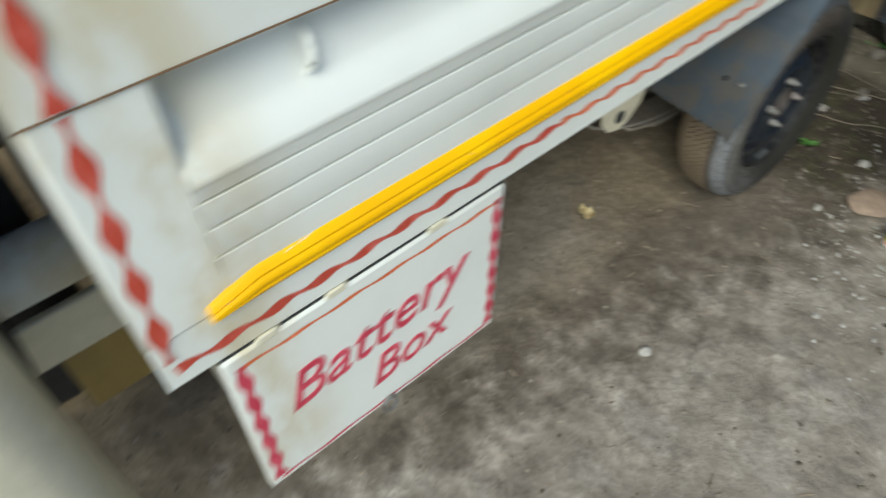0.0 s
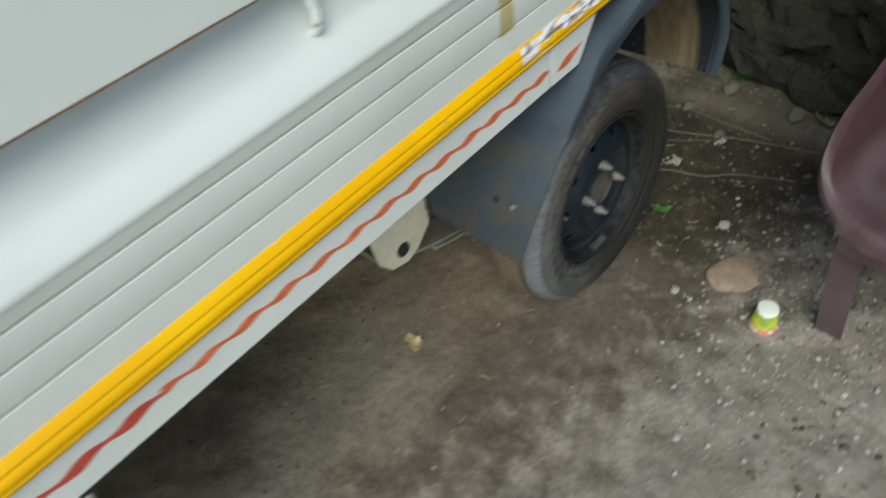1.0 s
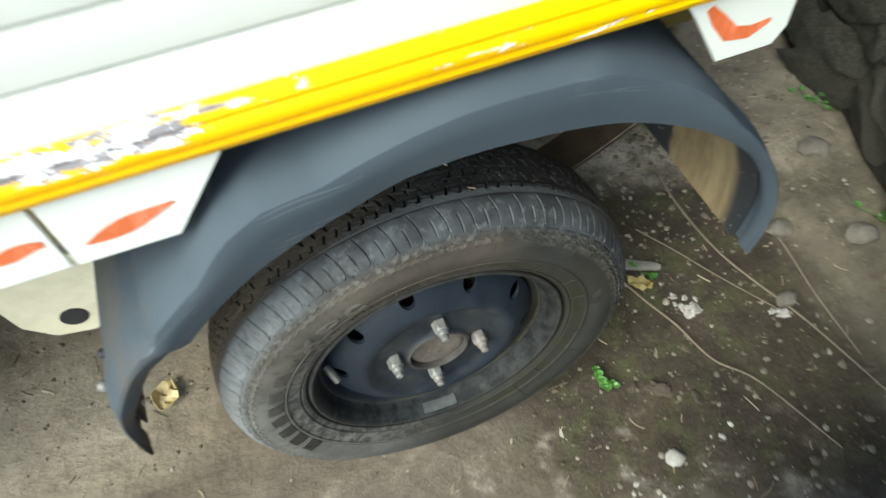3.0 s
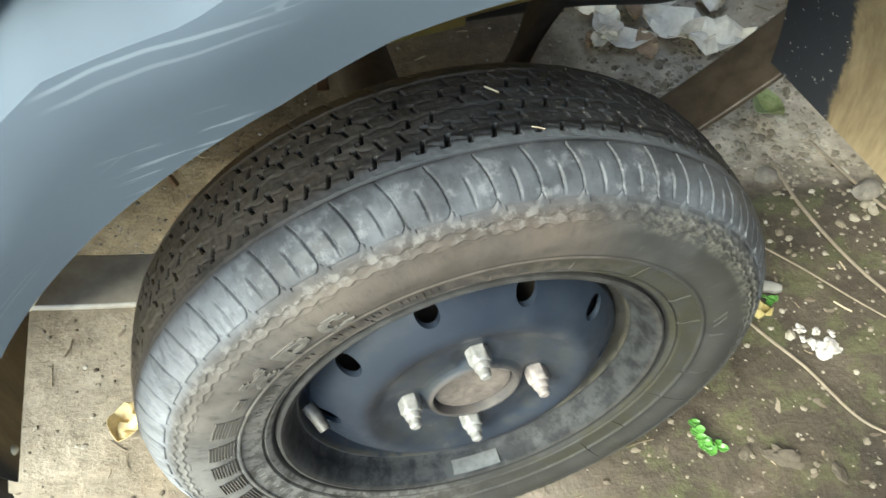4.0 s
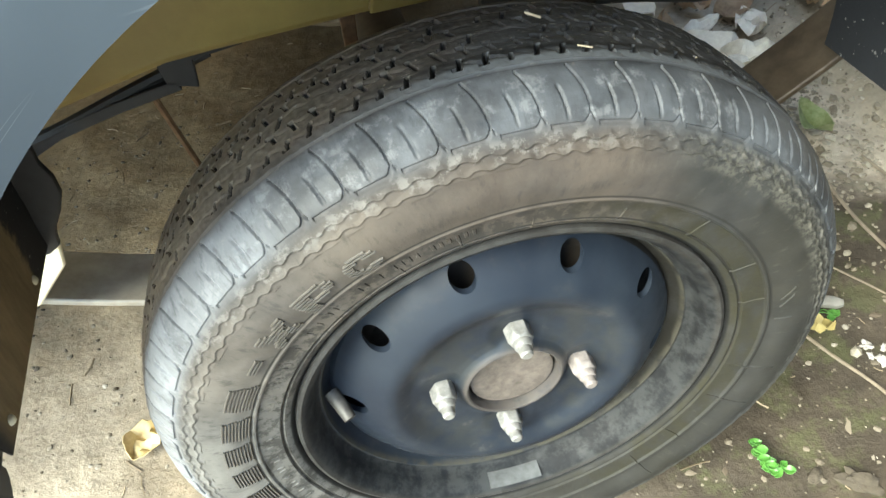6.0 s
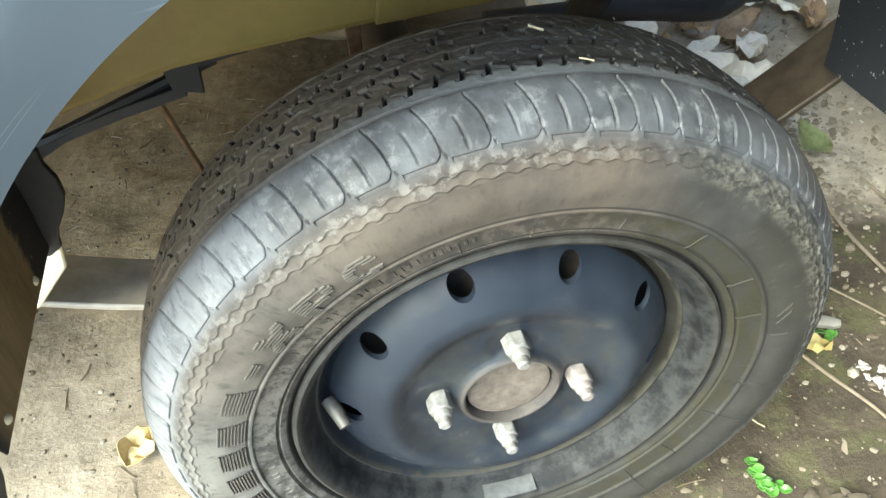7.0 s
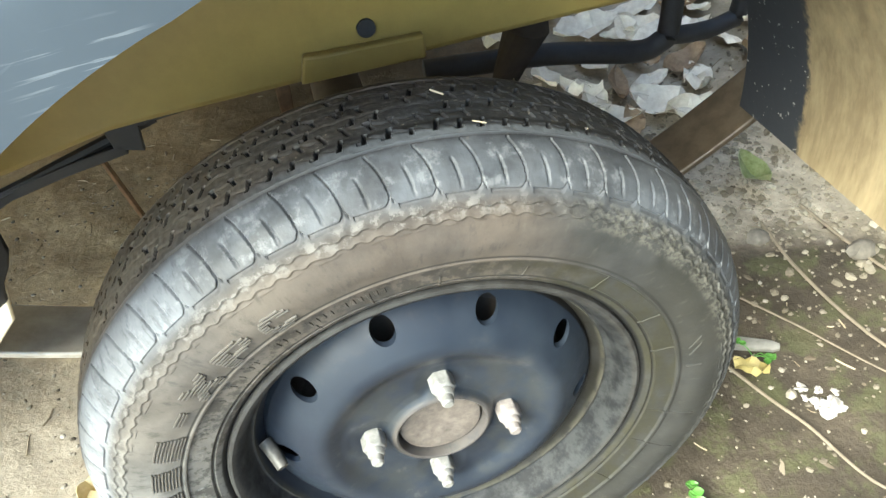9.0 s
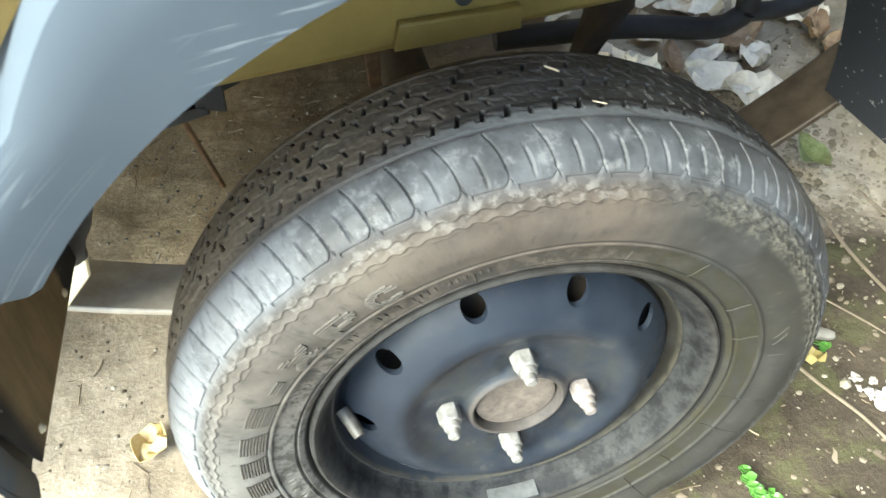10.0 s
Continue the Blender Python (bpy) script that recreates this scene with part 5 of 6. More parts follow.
        ob.matrix_parent_inverse = Matrix.Rotation(radians(-0.8), 4, "Z") @ Matrix.Translation((-0.2, 0.62, 0))
    return chair


build_chair()


# ---- upturned paper cup ----
def build_cup():
    m = Mat("printed_paper_cup", 0.55)
    z = m.axis(2)
    n = m.noise(40, 4)
    green = m.mix(m.band(n, 0.4, 0.6), (0.55, 0.55, 0.05), (0.28, 0.38, 0.06))
    m.colour(m.mix(m.band(z, 0.010, 0.012), m.mix(m.band(n, 0.45, 0.55), (0.75, 0.16, 0.16), (0.8, 0.7, 0.62)), m.mix(m.band(z, 0.049, 0.051), green, (0.86, 0.88, 0.8))))
    cup = thing("paper_cup", "small upturned paper cup, printed yellow-green, on the dirt", "cup", at=(0.067, -0.319, 0.0))
    part("cup_wall", lathe([(0.0265, 0.002), (0.0292, 0.001), (0.0300, 0.003), (0.0285, 0.0055), (0.0215, 0.056), (0.0206, 0.0585), (0.0190, 0.0590), (0.0, 0.0588)], 40), m.m, cup).rotation_euler = (radians(90), 0, 0)
    return cup


def fix_cup_axis():
    """The cup is turned about z: lathe() works round y."""
    for ob in bpy.data.objects:
        if ob.name == "cup_wall":
            for v in ob.data.vertices:
                v.co = Vector((v.co.x, v.co.z, v.co.y))
            ob.rotation_euler = (0, 0, 0)


build_cup()
fix_cup_axis()

# ---- stones and rubble ----
tagged(part("flat_stone", rock(0.056, 3, (1, 0.95, 0.18), 0.22, 3), plain("tan_stone", (0.33, 0.245, 0.18), 0.85, 0, 0.3, 60, 0.4, 0.002)), "flat tan-brown stone on the dirt", "stone").location = (0.152, -0.210, 0.012)
rnd = random.Random(11)
for x, y, s in ((-0.648, -0.098, 0.016), (0.34, -0.36, 0.014), (-0.28, -0.30, 0.010), (0.05, -0.12, 0.012), (0.30, -0.12, 0.016), (0.62, 0.05, 0.02), (0.70, 0.18, 0.025), (0.55, 0.38, 0.018), (0.66, 0.30, 0.022), (0.80, 0.10, 0.03), (0.85, 0.3, 0.03), (0.76, -0.1, 0.028)):
    ob = part("pale_stone" if s < 0.017 else "loose_stone", rock(s, rnd.random() * 50, (1, 0.8, 0.6), 0.35, 2), plain("pale_chip", (0.40, 0.38, 0.34), 0.85, 0, 0.3, 90, 0.4) if s < 0.017 else STONE)
    tagged(ob, "pale broken stone chip on the dirt" if s < 0.017 else "rough grey loose stone", "stone", "loose stones")
    ob.location = (x, y, ground_height(x, y) + s * 0.25)


def build_gravel():
    """Grit and small chips, far too many to count."""
    verts, faces = [], []
    rnd = random.Random(4)
    base = []
    for k in range(6):
        bm = rock(1.0, k + 1, (1, 0.8, 0.55), 0.4, 1)
        bm.verts.index_update()
        base.append(([v.co.copy() for v in bm.verts], [[v.index for v in f.verts] for f in bm.faces]))
        bm.free()
    count = 0
    while count < 9000:
        x, y = rnd.uniform(-1.9, 0.95), rnd.uniform(-1.1, 1.0)
        grit = 1 / (1 + math.exp(-((0.35 * x - y) - 0.28) / 0.08))
        patch = 0.5 + 0.9 * noise.noise(Vector((x * 5, y * 5, 7)))
        if rnd.random() > (0.32 if x > 0.15 or y > 0.15 else 0.10) + 0.12 * grit * max(0.1, patch):
            continue
        s = 0.0012 + (0.0042 + 0.0055 * grit) * rnd.random() ** 4
        vs, fs = base[rnd.randrange(6)]
        turn = Euler((rnd.uniform(-0.4, 0.4), rnd.uniform(-0.4, 0.4), rnd.uniform(0, 6.3))).to_matrix()
        o = len(verts)
        c = Vector((x, y, ground_height(x, y) + s * 0.2))
        verts += [c + turn @ (v * s) for v in vs]
        faces += [[i + o for i in f] for f in fs]
        count += 1
    me = bpy.data.meshes.new("gravel")
    me.from_pydata(verts, [], faces)
    m = Mat("mixed_grit", 0.85)
    g = m.t.nodes.new("ShaderNodeNewGeometry")
    m.colour(m.ramp(g.outputs["Random Per Island"], [(0.0, (0.07, 0.055, 0.038)), (0.45, (0.13, 0.108, 0.078)), (0.85, (0.20, 0.172, 0.132)), (1.0, (0.34, 0.31, 0.26))]))
    me.materials.append(m.m)
    return tagged(new("gravel", me), "scattered grey grit and stone chips", "gravel", kind="stuff")


build_gravel()


def build_chips():
    """Pale broken chips strewn round the cup."""
    r = random.Random(17)
    shapes = []
    for k in range(5):
        bm = rock(1.0, k + 20, (1, 0.75, 0.5), 0.55, 1)
        bm.verts.index_update()
        shapes.append(([v.co.copy() for v in bm.verts], [[v.index for v in f.verts] for f in bm.faces]))
        bm.free()
    verts, faces = [], []
    for k in range(1500):
        x, y = r.gauss(0.105, 0.20), r.gauss(-0.385, 0.15)
        s = 0.0018 + 0.0058 * r.random() ** 3.5
        if y > -0.10 - 0.3 * max(0, 0.1 - x) or x > 0.5 or math.hypot(x - 0.067, y + 0.319) < 0.034 or math.hypot(x - 0.152, y + 0.210) < 0.056:
            continue
        vs, fs = shapes[r.randrange(5)]
        turn = Euler((r.uniform(-0.5, 0.5), r.uniform(-0.5, 0.5), r.uniform(0, 6.3))).to_matrix()
        o = len(verts)
        c = Vector((x, y, ground_height(x, y) + s * 0.25))
        verts += [c + turn @ (v * s) for v in vs]
        faces += [[i + o for i in f] for f in fs]
    me = bpy.data.meshes.new("stone_chips")
    me.from_pydata(verts, [], faces)
    m = Mat("pale_chips", 0.85)
    g = m.t.nodes.new("ShaderNodeNewGeometry")
    m.colour(m.ramp(g.outputs["Random Per Island"], [(0.0, (0.20, 0.185, 0.155)), (0.5, (0.30, 0.285, 0.25)), (1.0, (0.50, 0.485, 0.445))]))
    me.materials.append(m.m)
    return tagged(new("stone_chips", me), "pale grey broken stone chips strewn on the dirt", "gravel", kind="stuff")


build_chips()


# ---- rough stone wall behind the truck ----
def build_wall():
    m = Mat("mossy_stone", 0.92)
    inf = m.t.nodes.new("ShaderNodeObjectInfo")
    n, big = m.noise(24, 9, 0.72), m.noise(6, 4)
    stone = m.mix(m.band(n, 0.40, 0.66), (0.024, 0.022, 0.017), (0.195, 0.180, 0.145))
    stone = m.mix(m.math("MULTIPLY", m.band(inf.outputs["Random"], 0.2, 1.0), 0.6), stone, (0.055, 0.048, 0.035))
    moss = m.band(m.math("ADD", big, m.math("MULTIPLY", n, 0.3)), 0.66, 0.82)
    m.colour(m.mix(m.math("MULTIPLY", moss, 0.75), stone, (0.038, 0.047, 0.018)))
    m.bump(m.math("ADD", n, m.noise(90, 6, 0.7)), 0.9, 0.014)
    mortar = plain("dark_earth_mortar", (0.022, 0.019, 0.014), 0.95, 0, 0.4, 40, 0.6, 0.006)
    rows = []
    for y in np.linspace(-2.6, 3.0, 90):
        rows.append([Vector((0.865 + 0.235 * y + 0.10 * z / 2 + 0.03 * noise.noise(Vector((0, y * 4, z * 4))), y, z)) for z in np.linspace(-0.05, 2.3, 36)])
    wall = tagged(part("wall_rear", sheet(rows, -0.25), mortar), "rough mossy rubble stone retaining wall", "wall", kind="structure")
    meshes = []
    for k in range(7):
        bm = rock(1.0, k * 2 + 1, (0.6, 1.0, 0.95), 0.75, 3)
        bmesh.ops.recalc_face_normals(bm, faces=bm.faces[:])
        me = bpy.data.meshes.new("stone")
        bm.to_mesh(me)
        bm.free()
        me.materials.append(m.m)
        meshes.append(me)
    rnd = random.Random(9)
    z = 0.05
    while z < 1.25:
        h = rnd.uniform(0.05, 0.13)
        y = -0.9 + rnd.uniform(0, 0.1)
        while y < 1.4:
            w = rnd.uniform(0.06, 0.19)
            ob = new("stone", meshes[rnd.randrange(7)])
            ob.parent = wall
            yc = y + w / 2
            ob.matrix_basis = Matrix.LocRotScale((0.865 + 0.235 * yc + 0.05 * z + rnd.uniform(-0.02, 0.015), yc, z + h / 2 + rnd.uniform(-0.015, 0.015)), Euler((rnd.uniform(-0.35, 0.35), rnd.uniform(-0.3, 0.3), rnd.uniform(-0.4, 0.4) - 0.23)), (h * 0.45 * rnd.uniform(0.6, 1.3), w * 0.62, h * 0.72))
            y += w * 0.93
        z += h * 0.9
    return wall


build_wall()
# unseen far wall, added to cut fill light from beneath the truck
rows = [[Vector((x, 2.15 + 0.03 * noise.noise(Vector((x * 2, 0, z * 2))), z)) for z in np.linspace(-0.05, 2.6, 14)] for x in np.linspace(-5.0, 1.3, 40)]
tagged(part("added_wall_far", sheet(rows, 0.2), plain("brown_earth_plaster", (0.16, 0.125, 0.085), 0.95, 0, 0.3, 14, 0.5, 0.006)), "plain brown wall, unseen, added beyond the truck to block light", "wall", kind="structure")


# ---- leaves, sprigs, twigs and litter ----
def leaf_mesh(length, width, curl, seed, mats, crumple=0.0):
    bm = bmesh.new()
    rows = []
    for i in range(9):
        t = i / 8
        w = width * math.sin(math.pi * min(1, t * 0.97 + 0.015)) ** 0.8 * (1 - 0.25 * t)
        row = []
        for k in (-1, -0.5, 0, 0.5, 1):
            p = Vector(((t - 0.5) * length, k * w, curl * (abs(k) * 0.5 + (t - 0.5) ** 2 * 2) * width))
            p.z += crumple * noise.noise(Vector((t * 4, k * 1.5, seed)))
            row.append(bm.verts.new(p))
        rows.append(row)
    grid_faces(bm, rows)
    bmesh.ops.recalc_face_normals(bm, faces=bm.faces[:])
    bmesh.ops.solidify(bm, geom=bm.faces[:] + bm.edges[:] + bm.verts[:], thickness=0.0006)
    return part("dry_leaf", bm, mats)


DRY = [leaf_mat("pale_dry_leaf", (0.60, 0.53, 0.42), (0.84, 0.78, 0.66)), leaf_mat("brown_dry_leaf", (0.17, 0.11, 0.065), (0.36, 0.25, 0.15))]
YLEAF = leaf_mat("yellow_leaf", (0.46, 0.34, 0.15), (0.70, 0.58, 0.33))
GREEN = leaf_mat("fresh_green_leaf", (0.036, 0.125, 0.018), (0.10, 0.25, 0.045), 0.45)
GLEAF = leaf_mat("fading_green_leaf", (0.20, 0.24, 0.07), (0.46, 0.48, 0.24))
rnd = random.Random(21)


def lay(ob, x, y, z, turn, tilt=(0, 0), label="", group=""):
    ob.matrix_basis = Matrix.LocRotScale((x, y, z), Euler((tilt[0], tilt[1], turn)), None)
    return tagged(ob, label, "leaf", group)


lay(leaf_mesh(0.055, 0.024, 0.25, 1, YLEAF, 0.022), -0.422, 0.274, 0.014, 1.2, (0.2, 0.1), "crumpled yellow-brown dry leaf on the dirt")
lay(leaf_mesh(0.045, 0.018, 0.6, 2, leaf_mat("ochre_leaf", (0.20, 0.155, 0.05), (0.38, 0.31, 0.12)), 0.014), 0.402, 0.168, 0.012, 2.2, (0.3, 0.2), "curled yellow leaf beside the tyre")
lay(leaf_mesh(0.064, 0.022, 2.3, 3, leaf_mat("dull_green_leaf", (0.115, 0.145, 0.045), (0.32, 0.35, 0.20)), 0.010), 0.612, 0.494, 0.020, -1.25, (0.40, 0.20), "folded dull green leaf with a pale edge")
lay(leaf_mesh(0.09, 0.03, 0.7, 4, GLEAF, 0.01), 0.775, -0.165, 0.03, 0.7, (0.4, 0.1), "pale green leaf by the wall")
for k, (x, y, L, w, turn, tilt, pale) in enumerate(((0.585, 0.735, 0.14, 0.046, -0.62, 0.25, 0), (0.630, 0.690, 0.13, 0.040, -0.30, 0.3, 0), (0.685, 0.80, 0.10, 0.030, 1.3, -0.2, 0), (0.575, 1.09, 0.17, 0.05, 0.2, 0.2, 0), (0.675, 1.02, 0.15, 0.05, 1.9, -0.15, 0), (0.74, 0.93, 0.13, 0.04, 0.5, 0.3, 0),
                                                 (0.47, 0.86, 0.09, 0.025, 2.4, 0.1, 0), (0.40, 1.15, 0.14, 0.04, 0.6, 0.2, 0), (0.80, 0.80, 0.10, 0.03, 1.0, 0.2, 1), (0.62, 0.90, 0.08, 0.025, 2.0, 0.2, 1), (0.52, 1.22, 0.15, 0.045, 1.2, 0.1, 0), (0.84, 1.08, 0.14, 0.045, 0.9, 0.2, 0))):
    lay(leaf_mesh(L, w, 0.45, k + 5, DRY[pale], 0.030), x, y, 0.024 + ground_height(x, y), turn, (tilt, 0.1), "large crumpled dry leaf, bleached almost white" if not pale else "curled brown dry leaf", "dry leaves under the tail")
for k in range(40):
    x, y = rnd.uniform(0.38, 0.95), rnd.uniform(0.72, 1.35)
    L = rnd.uniform(0.05, 0.11)
    lay(leaf_mesh(L, L * rnd.uniform(0.22, 0.36), rnd.uniform(0.2, 0.9), k + 60, DRY[0] if rnd.random() < 0.72 else DRY[1], 0.012), x, y, 0.018 + ground_height(x, y), rnd.uniform(0, 6.3), (rnd.uniform(-0.4, 0.4), rnd.uniform(-0.3, 0.3)), "small crumpled dry leaf among litter", "dry leaves under the tail")


def sprig(x, y, n, spread, seed, label):
    """A low weed: thin stems with small round leaves."""
    r = random.Random(seed)
    plant = thing("weed_sprig", label, "plant", at=(x, y, ground_height(x, y)))
    for k in range(n):
        along_y = r.uniform(-1, 1)
        ex, ey, ez = spread * (-0.4 * along_y + r.uniform(-0.35, 0.35)), spread * 1.2 * along_y, r.uniform(0.006, 0.020)
        part("stem", tube(smooth_path([(0, 0, 0), (ex * 0.5, ey * 0.5, ez * 0.9), (ex, ey, ez)], 3), 0.0008, 5), GREEN, plant)
        for q in range(2):
            lf = leaf_mesh(r.uniform(0.009, 0.015), r.uniform(0.0045, 0.007), r.uniform(0.2, 0.7), seed + k + q, GREEN)
            lf.name = "leaf"
            lf.parent = plant
            lf.matrix_basis = Matrix.LocRotScale((ex + r.uniform(-0.005, 0.005), ey + r.uniform(-0.005, 0.005), ez + r.uniform(0, 0.004)), Euler((r.uniform(-0.3, 0.3), r.uniform(-0.3, 0.3), q * 2.1 + r.random())), None)
    return plant


sprig(0.256, 0.040, 9, 0.022, 3, "small bright green weed growing from the dirt")
sprig(0.425, 0.195, 3, 0.02, 8, "tiny green weed beside the tyre")
sprig(0.86, 0.095, 10, 0.05, 15, "green weed at the foot of the wall")
sprig(0.93, 0.42, 7, 0.05, 25, "green weed at the foot of the wall")


def twig(pts, r, label):
    ob = part("dry_twig", tube(smooth_path([(x, y, ground_height(x, y) + r + h) for x, y, h in pts], 6), r, 6, 0.6), plain("bleached_twig", (0.19, 0.155, 0.112), 0.8, 0, 0.3, 80, 0.3))
    return tagged(ob, label, "twig", "dry twigs")


twig([(0.57, 0.40, 0.004), (0.562, 0.30, 0.003), (0.575, 0.166, 0.003), (0.624, 0.0, 0.004), (0.672, -0.215, 0.004)], 0.0028, "long bleached dry twig on the dirt")
twig([(0.462, 0.285, 0.002), (0.504, 0.21, 0.003), (0.543, 0.135, 0.003), (0.60, 0.03, 0.004)], 0.0016, "thin pale dry stalk on the dirt")
twig([(0.383, 0.195, 0.002), (0.405, 0.132, 0.003), (0.424, 0.078, 0.003), (0.444, 0.0, 0.003), (0.49, -0.06, 0.004), (0.538, -0.197, 0.004)], 0.0024, "long bleached dry twig on the dirt")
twig([(0.645, 0.42, 0.004), (0.66, 0.285, 0.003), (0.685, 0.176, 0.003), (0.668, 0.04, 0.004), (0.664, -0.08, 0.004)], 0.0026, "long bleached dry twig on the dirt")
PAPER = plain("white_crumpled_litter", (0.42, 0.39, 0.36), 0.8, 0, 0.6, 90, 0.4, 0.002)
for k, (x, y, size) in enumerate(((0.463, 0.092, 0.0135), (0.453, 0.108, 0.0085), (0.449, 0.131, 0.0065), (0.466, 0.121, 0.0055), (0.481, 0.113, 0.0060), (0.470, 0.101, 0.0075), (0.445, 0.117, 0.0045), (0.600, 0.030, 0.0110), (0.586, 0.042, 0.0060))):
    ob = part("white_litter", rock(size, 40 + k * 3, (1.0, 0.75, 0.5), 1.1, 3), PAPER)
    ob.matrix_basis = Matrix.LocRotScale((x, y, ground_height(x, y) + size * 0.25), Euler((0.2, 0.1, k * 1.3)), None)
    tagged(ob, "scrap of crumpled white litter on the dirt", "litter", "white litter")
for k, (x, y, size) in enumerate(((0.337, -0.014, 0.020), (0.30, 0.005, 0.010), (0.385, -0.045, 0.012))):
    ob = part("earth_clod", rock(size, 70 + k, (1.0, 0.6, 0.4), 0.6, 3), plain("dull_earth_clod", (0.072, 0.058, 0.041), 0.95, 0, 0.35, 80, 0.6, 0.003))
    ob.matrix_basis = Matrix.LocRotScale((x, y, ground_height(x, y) + size * 0.15), Euler((0.1, 0.1, -0.6 + k)), None)
    tagged(ob, "brown clod of earth on the damp dirt", "clod", "earth clods")


def scatter(name, label, category, seed, count, place, size, squash, rough, ramp):
    """Loose small pieces of earth or leaf, joined, far too many to count."""
    r = random.Random(seed)
    shapes = []
    for k in range(7):
        bm = rock(1.0, seed + k, squash, rough, 1)
        bm.verts.index_update()
        shapes.append(([v.co.copy() for v in bm.verts], [[v.index for v in f.verts] for f in bm.faces]))
        bm.free()
    verts, faces = [], []
    while count:
        x, y = place(r)
        if math.hypot(x / 0.2, (y - 0.1) / 0.09) < 1:
            continue
        count -= 1
        q = size(r)
        vs, fs = shapes[r.randrange(7)]
        turn = Euler((r.uniform(-0.35, 0.35), r.uniform(-0.35, 0.35), r.uniform(0, 6.3))).to_matrix()
        o, c = len(verts), Vector((x, y, ground_height(x, y) + q * 0.2 * squash[2]))
        verts += [c + turn @ (v * q) for v in vs]
        faces += [[i + o for i in f] for f in fs]
    me = bpy.data.meshes.new(name)
    me.from_pydata(verts, [], faces)
    m = Mat(name + "_mix", 0.9)
    g = m.t.nodes.new("ShaderNodeNewGeometry")
    tone = m.ramp(g.outputs["Random Per Island"], ramp)
    m.colour(m.mix(m.math("MULTIPLY", m.noise(160, 4), 0.5), tone, (0.06, 0.048, 0.034)))
    me.materials.append(m.m)
    return tagged(new(name, me), label, category, kind="stuff")


scatter("earth_crumbs", "loose pale crumbs of earth behind the tail", "earth", 101, 1500, lambda r: (r.gauss(0.62, 0.12), r.gauss(0.56, 0.16)), lambda r: 0.0022 + 0.0075 * r.random() ** 3, (1, 0.8, 0.6), 0.5,
        [(0.0, (0.14, 0.115, 0.08)), (0.6, (0.26, 0.225, 0.168)), (1.0, (0.38, 0.345, 0.275))])
scatter("leaf_flecks", "trodden flecks of dead leaf and bark on the dirt", "leaf litter", 131, 300, lambda r: (r.uniform(0.15, 0.92), r.uniform(-0.35, 0.55)), lambda r: 0.0025 + 0.009 * r.random() ** 2.5, (1, 0.42, 0.07), 0.9,
        [(0.0, (0.04, 0.028, 0.018)), (0.5, (0.11, 0.084, 0.058)), (0.85, (0.20, 0.165, 0.122)), (1.0, (0.42, 0.38, 0.32))])
scatter("dust_flecks", "small flecks of straw and leaf in the dust beneath the truck", "leaf litter", 151, 420, lambda r: (r.uniform(-1.5, 0.1), r.uniform(-0.3, 1.3)), lambda r: 0.0025 + 0.008 * r.random() ** 3, (1, 0.4, 0.14), 0.5,
        [(0.0, (0.15, 0.115, 0.08)), (0.5, (0.24, 0.195, 0.14)), (1.0, (0.46, 0.40, 0.31))])


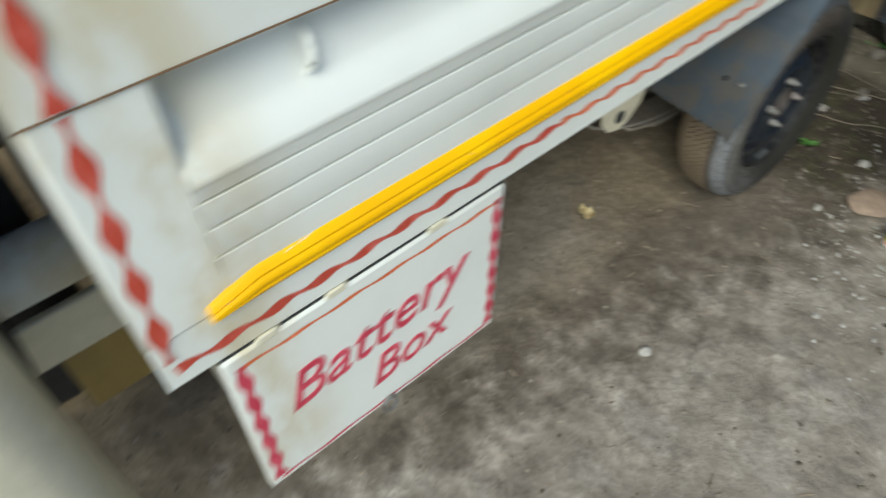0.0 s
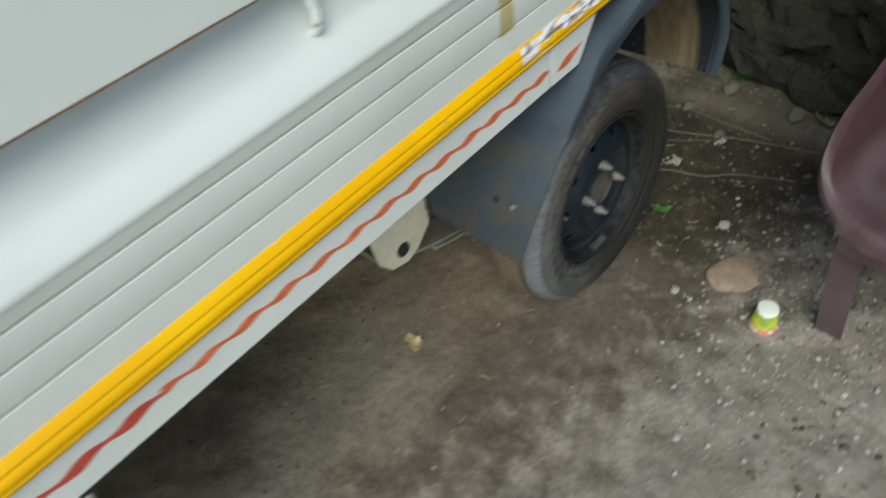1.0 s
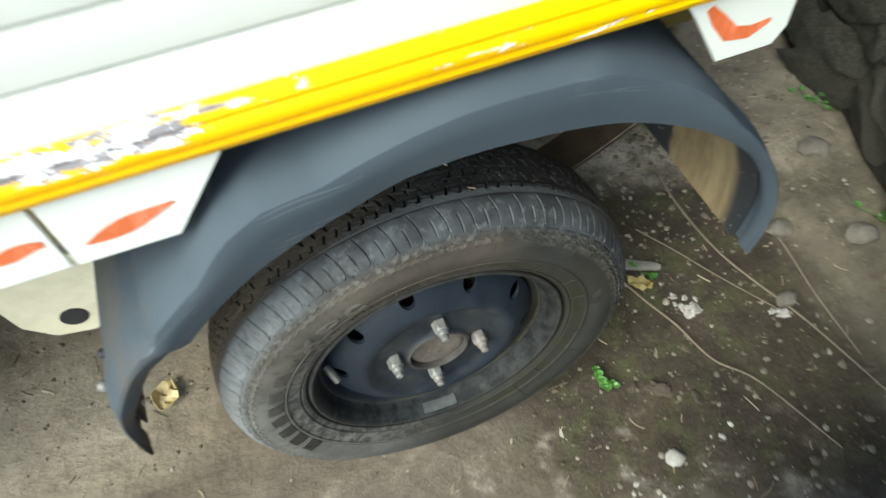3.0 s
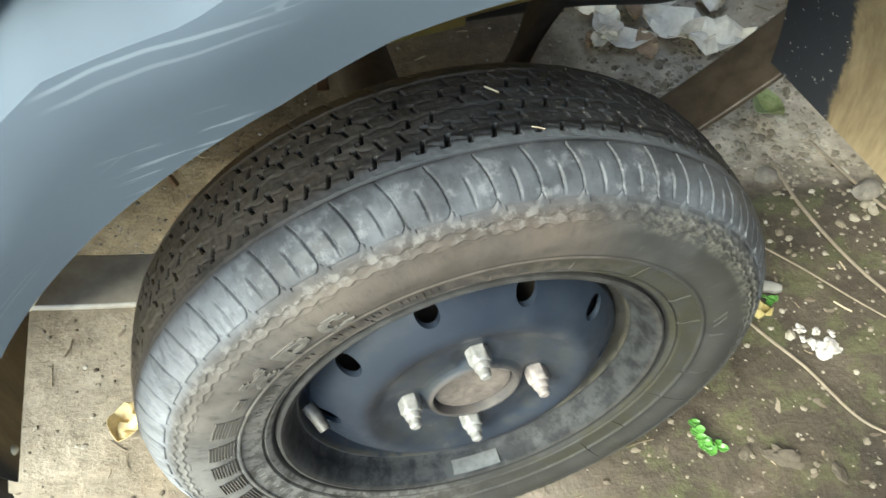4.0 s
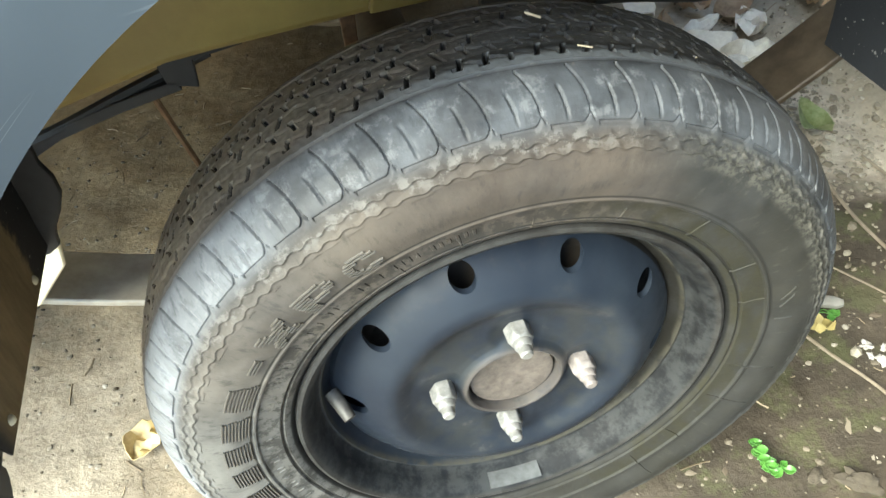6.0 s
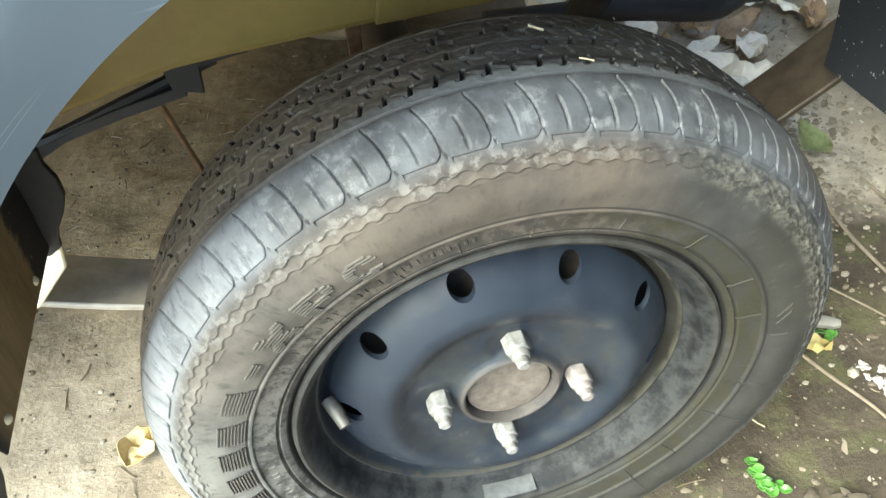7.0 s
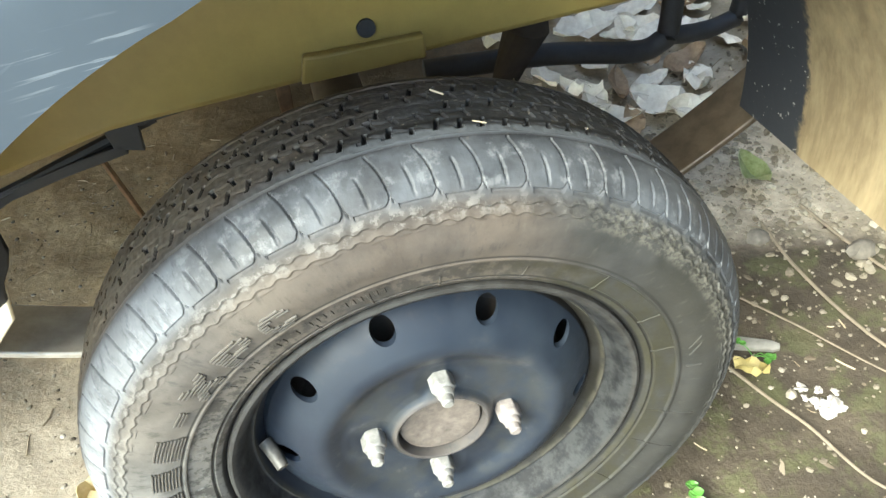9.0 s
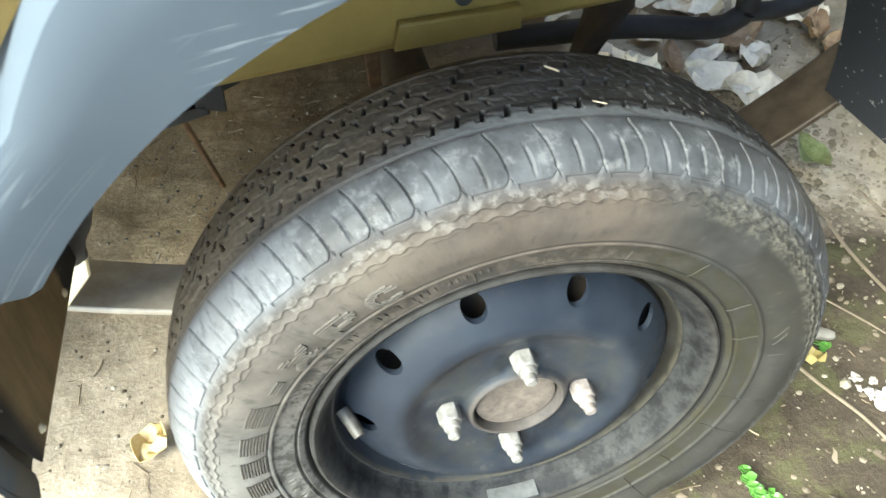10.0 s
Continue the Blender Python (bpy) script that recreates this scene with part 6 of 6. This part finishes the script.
def build_straw():
    """Bits of straw, leaf stalk and bark trodden into the dirt."""
    r = random.Random(31)
    verts, faces = [], []
    for k in range(900):
        x, y = r.uniform(-1.3, 0.95), r.uniform(-0.6, 1.1)
        if r.random() > (1.0 if y > 0 or x > 0.1 else 0.45):
            continue
        length, w, turn, bend = 0.006 + 0.03 * r.random() ** 2.5, r.uniform(0.0005, 0.0014), r.uniform(0, 6.3), r.uniform(-0.5, 0.5)
        base = len(verts)
        for i in range(5):
            t = i / 4 - 0.5
            a = turn + bend * t
            px, py = x + t * length * math.cos(a), y + t * length * math.sin(a)
            z = ground_height(px, py) + 0.0012 + 0.0015 * abs(t)
            for q in range(3):
                f = q * 2.094
                verts.append((px - math.sin(a) * w * math.cos(f), py + math.cos(a) * w * math.cos(f), z + w * math.sin(f)))
        for i in range(4):
            for q in range(3):
                p, n = base + i * 3 + q, base + i * 3 + (q + 1) % 3
                faces.append((p, n, n + 3, p + 3))
    for k in range(5):
        a, y = radians(r.uniform(55, 125)), HUB.y + r.uniform(-0.034, 0.036)
        length, w, turn = 0.003 + 0.009 * r.random() ** 3, r.uniform(0.0004, 0.0010), r.uniform(0, 6.3)
        base = len(verts)
        for i in range(3):
            t = (i - 1) * length / 2
            ang, yy = a + t * math.cos(turn) / 0.272, y + t * math.sin(turn)
            for q in range(3):
                f = q * 2.094
                rad = 0.2722 + w * math.sin(f)
                verts.append((HUB.x + rad * math.cos(ang), yy + w * math.cos(f), HUB.z + rad * math.sin(ang)))
        for i in range(2):
            for q in range(3):
                p, n = base + i * 3 + q, base + i * 3 + (q + 1) % 3
                faces.append((p, n, n + 3, p + 3))
    me = bpy.data.meshes.new("straw_bits")
    me.from_pydata(verts, [], faces)
    m = Mat("mixed_straw", 0.8)
    g = m.t.nodes.new("ShaderNodeNewGeometry")
    m.colour(m.ramp(g.outputs["Random Per Island"], [(0.0, (0.13, 0.10, 0.066)), (0.6, (0.23, 0.18, 0.118)), (1.0, (0.44, 0.37, 0.26))]))
    me.materials.append(m.m)
    return tagged(new("straw_bits", me), "scattered bits of dry straw and stalk on the dirt", "straw", kind="stuff")


build_straw()


def build_scrap():
    """A weathered grey offcut lying against the tyre."""
    bm = bmesh.new()
    rows = []
    for k in range(9):
        t = k / 8
        w = 0.0095 * (1 - 0.25 * t) * (1 if k < 8 else 0.55)
        h = 0.0045 * (1 - 0.3 * t)
        wob = 0.0012 * noise.noise(Vector((t * 5, 0, 3)))
        rows.append([bm.verts.new(((t - 0.5) * 0.062, c * w + wob, s * h)) for c, s in ((-1, -1), (1, -1), (1, 0.7), (0.6, 1), (-0.6, 1), (-1, 0.7))])
    grid_faces(bm, rows, close_v=True)
    bm.faces.new(rows[0])
    bm.faces.new(rows[-1][::-1])
    ob = part("wood_scrap", bm, plain("weathered_grey_wood", (0.20, 0.19, 0.17), 0.85, 0, 0.35, 60, 0.4, 0.001))
    ob.matrix_basis = Matrix.LocRotScale((0.432, 0.207, 0.0075 + ground_height(0.432, 0.207)), Euler((0.05, -0.06, -0.54)), None)
    return tagged(ob, "small weathered grey wood offcut beside the tyre", "wood")


build_scrap()
